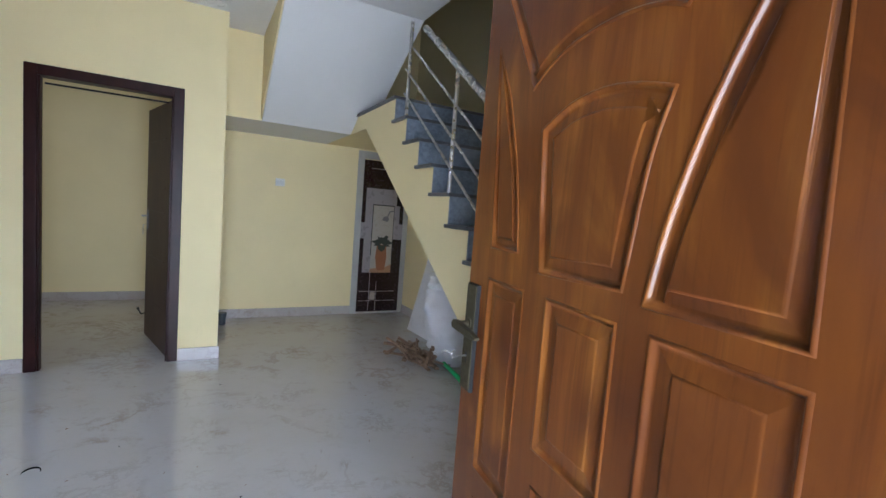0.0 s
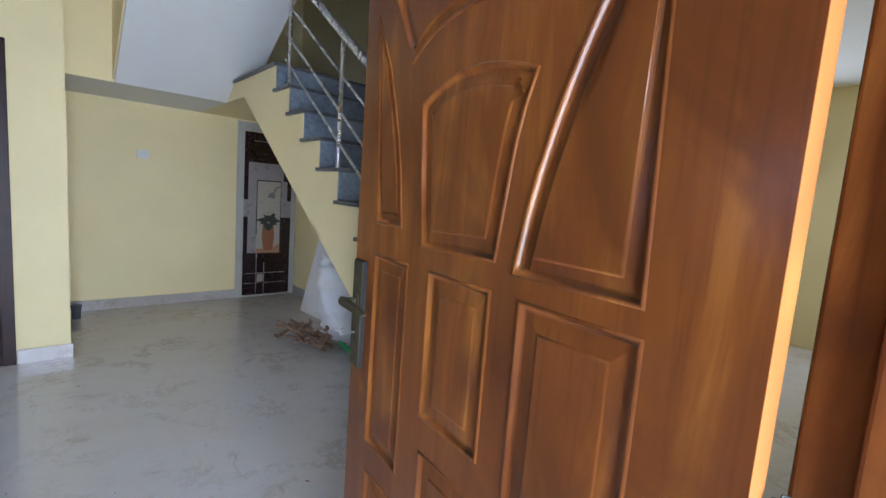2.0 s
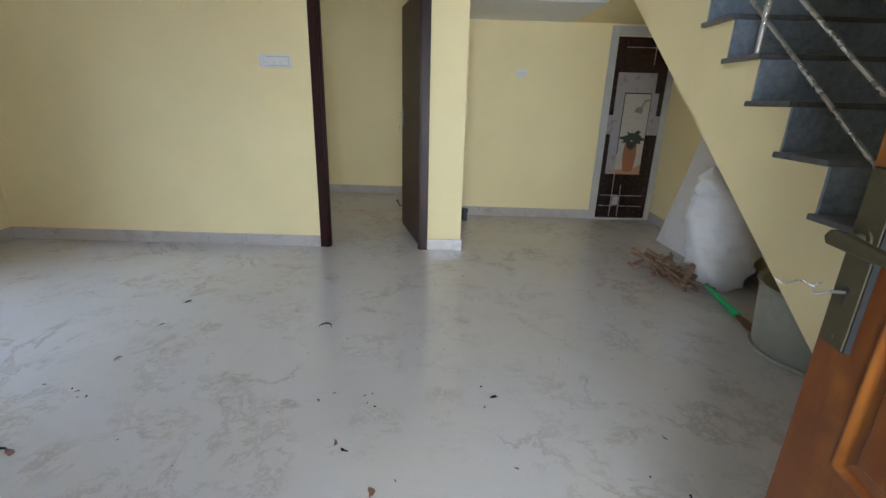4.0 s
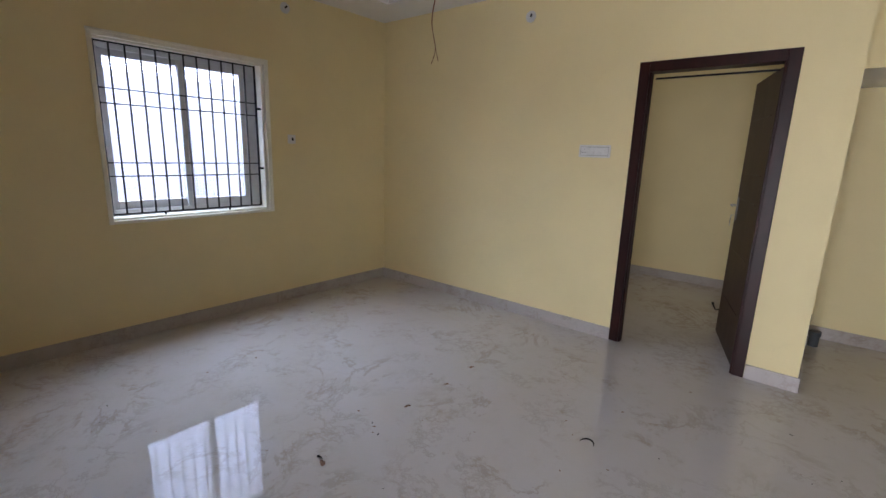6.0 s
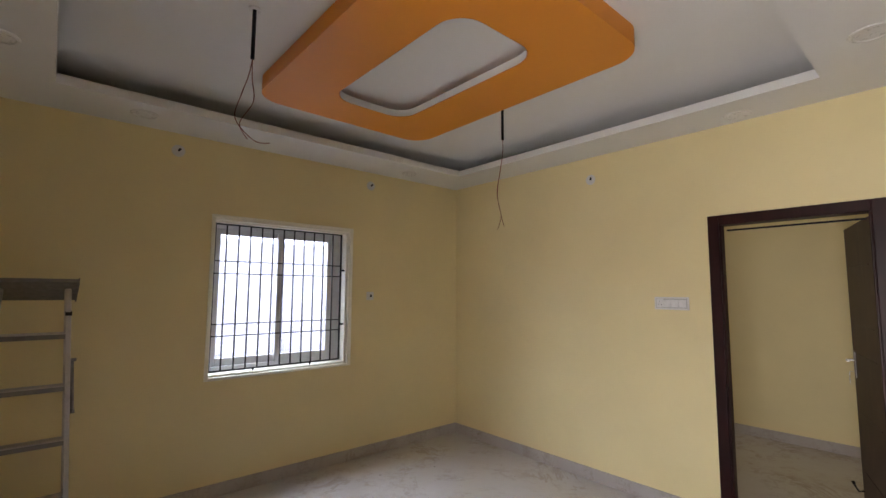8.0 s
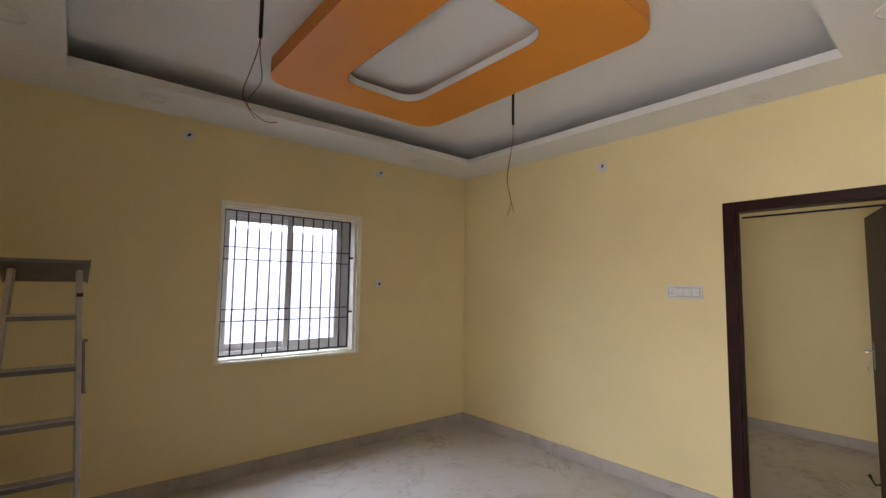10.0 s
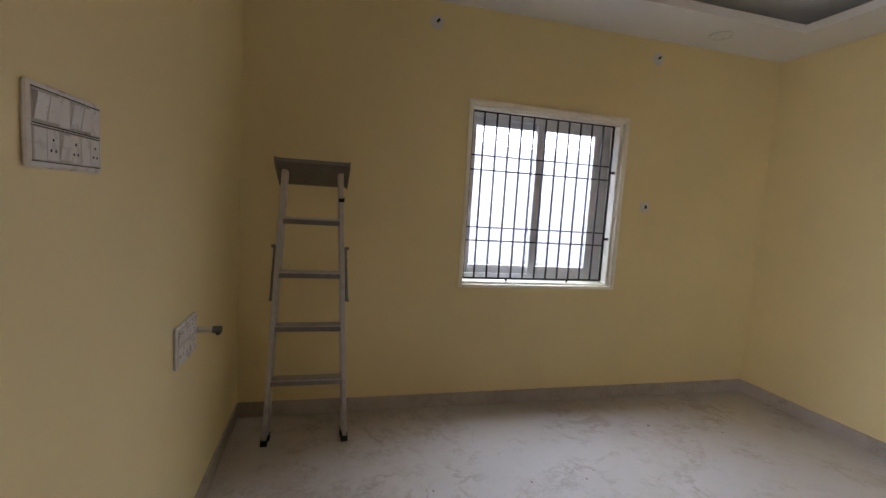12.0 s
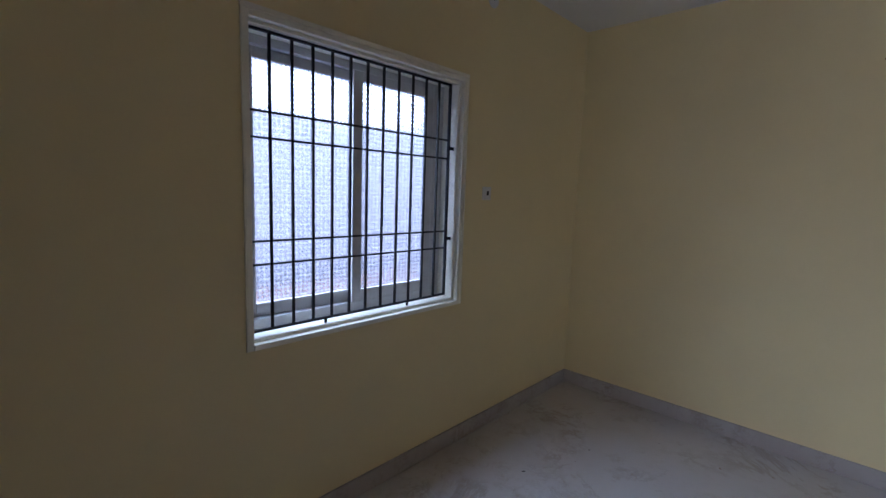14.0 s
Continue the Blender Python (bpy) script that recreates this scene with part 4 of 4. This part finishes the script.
rail.location = (1.36, 0, 0)
SL = 0.742


def on_line(z_at, y):
    return z_at + SL * (y - 2.888)


for y, z0 in ((1.36, 0.366), (2.125, 0.916), (2.888, 1.466), (3.654, 2.016)):
    bm = bmesh.new()
    tube(bm, [(0, y, z0), (0, y, min(on_line(2.235, y), 2.75))], 0.013, 10)
    tube(bm, [(0, y, z0), (0, y, z0 + 0.006)], 0.035, 14)
    part("post", bm, STEEL, rail, smooth=True)
bm = bmesh.new()
tube(bm, [(0, 1.25, on_line(2.24, 1.25)), (0, 3.40, on_line(2.24, 3.40))], 0.024, 14)
part("handrail", bm, STEEL, rail, smooth=True)
for zz in (2.01, 1.80, 1.62):
    bm = bmesh.new()
    tube(bm, [(0, 1.33, on_line(zz, 1.33)), (0, 3.72 if zz < 2 else 3.60, on_line(zz, 3.72 if zz < 2 else 3.60))], 0.0085, 8)
    part("bar", bm, STEEL, rail, smooth=True)

# ---- ladder ----
ladder = tagged(new("step_ladder"), "folded scuffed aluminium step ladder leaning on the wall", "ladder")
ladder.location = (-3.38, 0.862, 0)


def leg(side, back):
    """One stile, a bent channel, from foot to platform."""
    s = -1 if side == "a" else 1
    x0, x1 = (0.0, 0.10) if not back else (-0.06, 0.05)
    y0, y1 = (0.228, 0.146) if not back else (0.221, 0.141)
    bm = bmesh.new()
    for k in range(1):
        p0, p1 = Vector((x0, s * y0, 0.02)), Vector((x1, s * y1, 1.585))
        vs0 = [p0 + Vector(q) for q in ((-0.022, -0.013, 0), (0.022, -0.013, 0), (0.022, 0.013, 0), (-0.022, 0.013, 0))]
        vs1 = [p1 + Vector(q) for q in ((-0.022, -0.013, 0), (0.022, -0.013, 0), (0.022, 0.013, 0), (-0.022, 0.013, 0))]
        a = [bm.verts.new(v) for v in vs0]
        b = [bm.verts.new(v) for v in vs1]
        bm.faces.new(a[::-1])
        bm.faces.new(b)
        for q in range(4):
            bm.faces.new((a[q], a[(q + 1) % 4], b[(q + 1) % 4], b[q]))
    L = part("leg", bm, ALU, ladder, bevel=0.003)
    boxes("rubber_foot", [((x0 - 0.03, s * y0 - 0.019, 0), (x0 + 0.03, s * y0 + 0.019, 0.035))], RUBBER, L, "black rubber foot", bevel=0.004)
    if side == "b" and not back:
        f = 1.43 / 1.6
        boxes("band", [((x0 + (x1 - x0) * f - 0.024, s * (y0 + (y1 - y0) * f) - 0.015, 1.43), (x0 + (x1 - x0) * f + 0.024, s * (y0 + (y1 - y0) * f) + 0.015, 1.455))], BLACK, L, "black tape band")


for side in "ab":
    leg(side, False)
    leg(side, True)
for z in (0.398, 0.722, 1.030, 1.328):
    f = z / 1.6
    yy = 0.228 - 0.082 * f - 0.012
    xx = 0.10 * f
    bm = bmesh.new()
    box(bm, (xx - 0.055, -yy, z - 0.004), (xx + 0.022, yy, z + 0.004))
    for q in (-0.04, -0.02, 0.0):
        box(bm, (xx + q - 0.003, -yy, z + 0.004), (xx + q + 0.003, yy, z + 0.006))
    st = part("step", bm, ALU, ladder)
    # The lip takes the darker metal to paint the shadow under each step.
    boxes("step_lip", [((xx + 0.016, -yy, z - 0.030), (xx + 0.022, yy, z - 0.0045)), ((xx - 0.055, -yy, z - 0.030), (xx - 0.049, yy, z - 0.0045))], ALU_D, st, "folded lip, darkened for the shadow under the step")
bm = bmesh.new()
c = 0.045
prism(bm, [(-0.12, 1.535), (0.18, 1.640), (0.187, 1.622), (-0.115, 1.515)], -0.184, 0.184, "y")
prism(bm, [(-0.125, 1.537), (0.182, 1.645), (0.190, 1.615), (-0.118, 1.505)], -0.191, -0.184, "y")
prism(bm, [(-0.125, 1.537), (0.182, 1.645), (0.190, 1.615), (-0.118, 1.505)], 0.184, 0.191, "y")
part("platform", bm, ALU_D, ladder, "dull grey top platform")
for s in (-1, 1):
    bm = bmesh.new()
    tube(bm, [(0.05, s * 0.186, 1.17), (0.02, s * 0.196, 1.02), (-0.0, s * 0.207, 0.86)], 0.011, 8)
    tube(bm, [(0.05, s * 0.180, 1.17), (0.05, s * 0.208, 1.17)], 0.009, 8)
    tube(bm, [(0.0, s * 0.190, 0.86), (0.0, s * 0.220, 0.86)], 0.009, 8)
    part("locking_stay", bm, ALU_D, ladder)

# ---- things under the stair ----


def profile(stops, t):
    """A value read off a row of (t, value) with smooth passages."""
    for (t0, v0), (t1, v1) in zip(stops, stops[1:]):
        if t <= t1:
            f = (t - t0) / (t1 - t0)
            f = f * f * (3 - 2 * f)
            return v0 * (1 - f) + v1 * f
    return stops[-1][1]


def sack(first, last):
    """A full woven sack that bulges over a narrow base, with creases, a pinched neck and folded-in ears."""
    bm = bmesh.new()
    rows, cols = 46, 56
    grid = []
    for i in range(first, last + 1):
        t = i / (rows - 1)
        z = 0.86 * t
        w = profile([(0, 0.10), (0.06, 0.165), (0.20, 0.245), (0.38, 0.285), (0.58, 0.265), (0.74, 0.215), (0.785, 0.178), (0.82, 0.186), (0.90, 0.14), (1.0, 0.03)], t)
        cx, cy = profile([(0, -0.02), (0.35, 0.0), (0.75, -0.10), (1.0, -0.17)], t), profile([(0, -0.09), (0.4, 0.0), (1.0, 0.03)], t)
        ring = []
        for k in range(cols):
            a = k * math.tau / cols
            f = noise.noise(Vector((math.cos(a) * 1.2, math.sin(a) * 1.2, z * 2.4))) * 0.04
            f -= 0.030 * abs(noise.noise(Vector((math.cos(a) * 1.6 + 4, math.sin(a) * 1.6, z * 11))))
            f += 0.011 * math.sin(z * 58 + 5 * math.sin(a + 0.6)) * max(0.0, 1 - 2.2 * t)
            f -= 0.010 * abs(noise.noise(Vector((math.cos(a) * 5, math.sin(a) * 5 + 9, z * 5))))
            if t > 0.76:
                f += 0.035 * math.cos(2 * a - 1.9) * (t - 0.76) / 0.24 - 0.018 * abs(math.sin(3 * a)) * min(1, (t - 0.76) * 9)
            r_ = max(0.012, w + f * min(1, w * 8))
            ring.append(bm.verts.new((cx + math.cos(a) * r_, cy + math.sin(a) * r_ * 0.85, z)))
        grid.append(ring)
    for p, q in zip(grid, grid[1:]):
        for k in range(cols):
            bm.faces.new((p[k], p[(k + 1) % cols], q[(k + 1) % cols], q[k]))
    if first == 0:
        bm.faces.new(grid[0][::-1])
    if last == rows - 1:
        bm.faces.new(grid[-1])
    return bm


sk = tagged(new("sack"), "full white woven sack slumped under the stair", "sack")
sk.location = (2.07, 3.90, 0)
part("body", sack(0, 35), SACK, sk, smooth=True)
part("neck", sack(35, 45), SACK, sk, "folded-over neck of the sack", smooth=True)
sheet = tagged(new("leaning_board"), "plain white board leaning behind the sack", "board")
sheet.location = (2.15, 4.78, 0)
bm = bmesh.new()
vs = [(-0.04, 0.20, 0.0), (0.02, -0.85, 0.0), (0.19, -0.80, 1.15), (0.16, 0.05, 1.15)]
a = [bm.verts.new(v) for v in vs]
b = [bm.verts.new(Vector(v) + Vector((0.008, 0, 0))) for v in vs]
bm.faces.new(a)
bm.faces.new(b[::-1])
for k in range(4):
    bm.faces.new((a[k], b[k], b[(k + 1) % 4], a[(k + 1) % 4]))
part("sheet", bm, SACK, sheet)

rng = random.Random(11)
for k in range(34):
    L = rng.uniform(0.20, 0.42)
    st = tagged(new("stick"), "split piece of brown kindling wood on the marble floor", "firewood", "kindling sticks")
    f = rng.uniform(0, 1)
    turn = rng.choice([66, 74, 80, 86, 90, 95, 102, 112, 50, 135]) + rng.uniform(-6, 6)
    st.matrix_world = Matrix.Translation((1.64 + 0.17 * f + rng.uniform(-0.06, 0.06), 4.12 - 0.36 * f + rng.uniform(-0.05, 0.05), 0.018 + 0.019 * (k % 8))) @ Matrix.Rotation(radians(turn), 4, "Z") @ Matrix.Rotation(radians(rng.uniform(-14, 10) if k % 8 > 2 else rng.uniform(-2, 2)), 4, "Y")
    bm = bmesh.new()
    w0, h0, w1 = rng.uniform(0.010, 0.021), rng.uniform(0.007, 0.014), rng.uniform(0.006, 0.016)
    a = [bm.verts.new((-L / 2, y, z)) for y, z in ((-w0, -h0), (w0, -h0 * 0.6), (w0 * 0.7, h0), (-w0 * 0.8, h0 * 0.7))]
    b = [bm.verts.new((L / 2, y, z)) for y, z in ((-w1, -h0 * 0.8), (w1 * 0.8, -h0), (w1, h0 * 0.6), (-w1 * 0.7, h0))]
    bm.faces.new(a)
    bm.faces.new(b[::-1])
    for q in range(4):
        bm.faces.new((a[q], b[q], b[(q + 1) % 4], a[(q + 1) % 4]))
    part("wood", bm, WOOD, st)

broom = tagged(new("grass_broom"), "grass broom with a bright green plastic handle lying on the floor", "broom")
bm = bmesh.new()
tube(bm, [(1.90, 3.72, 0.05), (1.86, 3.28, 0.028)], [0.016, 0.024], 12)
part("handle", bm, GREEN, broom, smooth=True)
bm = bmesh.new()
rng = random.Random(3)
for k in range(60):
    s = rng.uniform(-1, 1)
    tube(bm, [(1.86 + 0.012 * s, 3.29, 0.025 + rng.uniform(-0.012, 0.012)), (1.842 + 0.045 * s, 3.02 + rng.uniform(-0.04, 0.05), 0.012 + rng.uniform(-0.006, 0.02))], 0.0028, 4, False)
part("bristles", bm, LEAF, broom, "dark brown bristles", kind="stuff")

tub = tagged(new("plastic_tub"), "grey green round plastic tub under the stair", "tub")
tub.location = (2.02, 2.88, 0)
bm = bmesh.new()
prof_t = [(0.0, 0.012), (0.27, 0.012), (0.285, 0.03), (0.31, 0.36), (0.325, 0.375), (0.325, 0.385), (0.302, 0.37), (0.275, 0.05), (0.0, 0.04)]
rr = [[bm.verts.new((r * math.cos(k * math.tau / 36), r * math.sin(k * math.tau / 36), z)) for k in range(36)] for r, z in prof_t[1:-1]]
for p_, q_ in zip(rr, rr[1:]):
    for k in range(36):
        bm.faces.new((p_[k], p_[(k + 1) % 36], q_[(k + 1) % 36], q_[k]))
bm.faces.new(rr[0][::-1])
bm.faces.new(rr[-1])
part("body", bm, GREYPL, tub, smooth=True)
bm = bmesh.new()
tube(bm, [(0.295 * math.cos(k * math.tau / 36), 0.295 * math.sin(k * math.tau / 36), 0.012) for k in range(37)], 0.010, 6, False)
part("base_rim", bm, GREYPL, tub, smooth=True)

# ---- dry leaves and crumbs on the floor ----
rng = random.Random(21)
BIG = [(-0.33, 2.10), (-0.21, 1.91), (-0.38, 2.13), (-1.57, 2.06), (-1.56, 3.00), (-1.53, 2.03), (0.45, 1.36), (-1.56, 2.65), (-1.59, 3.31), (0.26, 2.43)]
SMALL = [(-0.49, 2.91), (-0.13, 1.96), (-0.31, 2.42), (-0.28, 2.44), (-0.45, 2.43), (0.21, 2.51), (-0.08, 1.74), (0.92, 2.21), (0.88, 1.93), (0.30, 2.03), (-0.51, 2.38), (0.61, 1.33), (0.36, 1.65), (-1.56, 2.39), (-1.60, 2.41), (-1.74, 2.43), (-1.72, 3.04),
         (-1.57, 2.67), (-2.80, 2.06), (-2.78, 2.38), (-3.27, 3.17), (-2.82, 3.29), (-0.35, 4.0), (0.17, 3.87), (-0.60, 3.46), (-0.81, 3.15), (-2.81, 1.52), (0.91, 2.78), (-0.29, 2.37), (-0.26, 2.35), (-0.11, 2.83), (-1.53, 2.35), (-1.50, 2.36), (0.21, 2.37)]
spots = [(x, y, 0.030) for x, y in BIG] + [(x, y, 0.013) for x, y in SMALL]
spots += [(rng.uniform(-3.4, 1.1), rng.uniform(0.8, 4.3), rng.uniform(0.004, 0.010)) for k in range(70)]
for k, (x, y, L) in enumerate(spots):
    d = tagged(new("floor_litter"), "curled dry leaf scrap on the marble floor" if L > 0.02 else "tiny dark crumb on the marble floor", "litter", "leaf scraps and crumbs on the floor")
    d.matrix_world = Matrix.Translation((x, y, 0.0006)) @ Matrix.Rotation(rng.uniform(0, 6.28), 4, "Z")
    L *= rng.uniform(0.8, 1.25) * 1.3
    w = L * rng.uniform(0.16, 0.30)
    bm = bmesh.new()
    rowsl = []
    for i in range(6):
        t = i / 5
        ww = w * math.sin(math.pi * (0.06 + 0.88 * t)) * rng.uniform(0.8, 1.2)
        cx, cy = L * (t - 0.5), 0.25 * L * math.sin(t * 2.5)
        rowsl.append([bm.verts.new((cx, cy - ww, L * 0.16 * rng.random())), bm.verts.new((cx, cy, 0.0006 + 0.03 * L * t)), bm.verts.new((cx, cy + ww, L * 0.16 * rng.random()))])
    for p_, q_ in zip(rowsl, rowsl[1:]):
        for i in range(2):
            bm.faces.new((p_[i], p_[i + 1], q_[i + 1], q_[i]))
    part("scrap", bm, LEAF if k % 3 else RUBBER, d)
# a thin black curl of rubber
curl = tagged(new("floor_litter"), "thin black curl of rubber on the marble floor", "litter", "leaf scraps and crumbs on the floor")
curl.location = (-0.645, 3.03, 0.004)
bm = bmesh.new()
tube(bm, [(0.035 * math.cos(a * 0.26), 0.045 * math.sin(a * 0.26), 0) for a in range(0, 13)], [0.0015 + 0.0028 * math.sin(math.pi * a / 12) for a in range(13)], 6)
part("scrap", bm, RUBBER, curl)
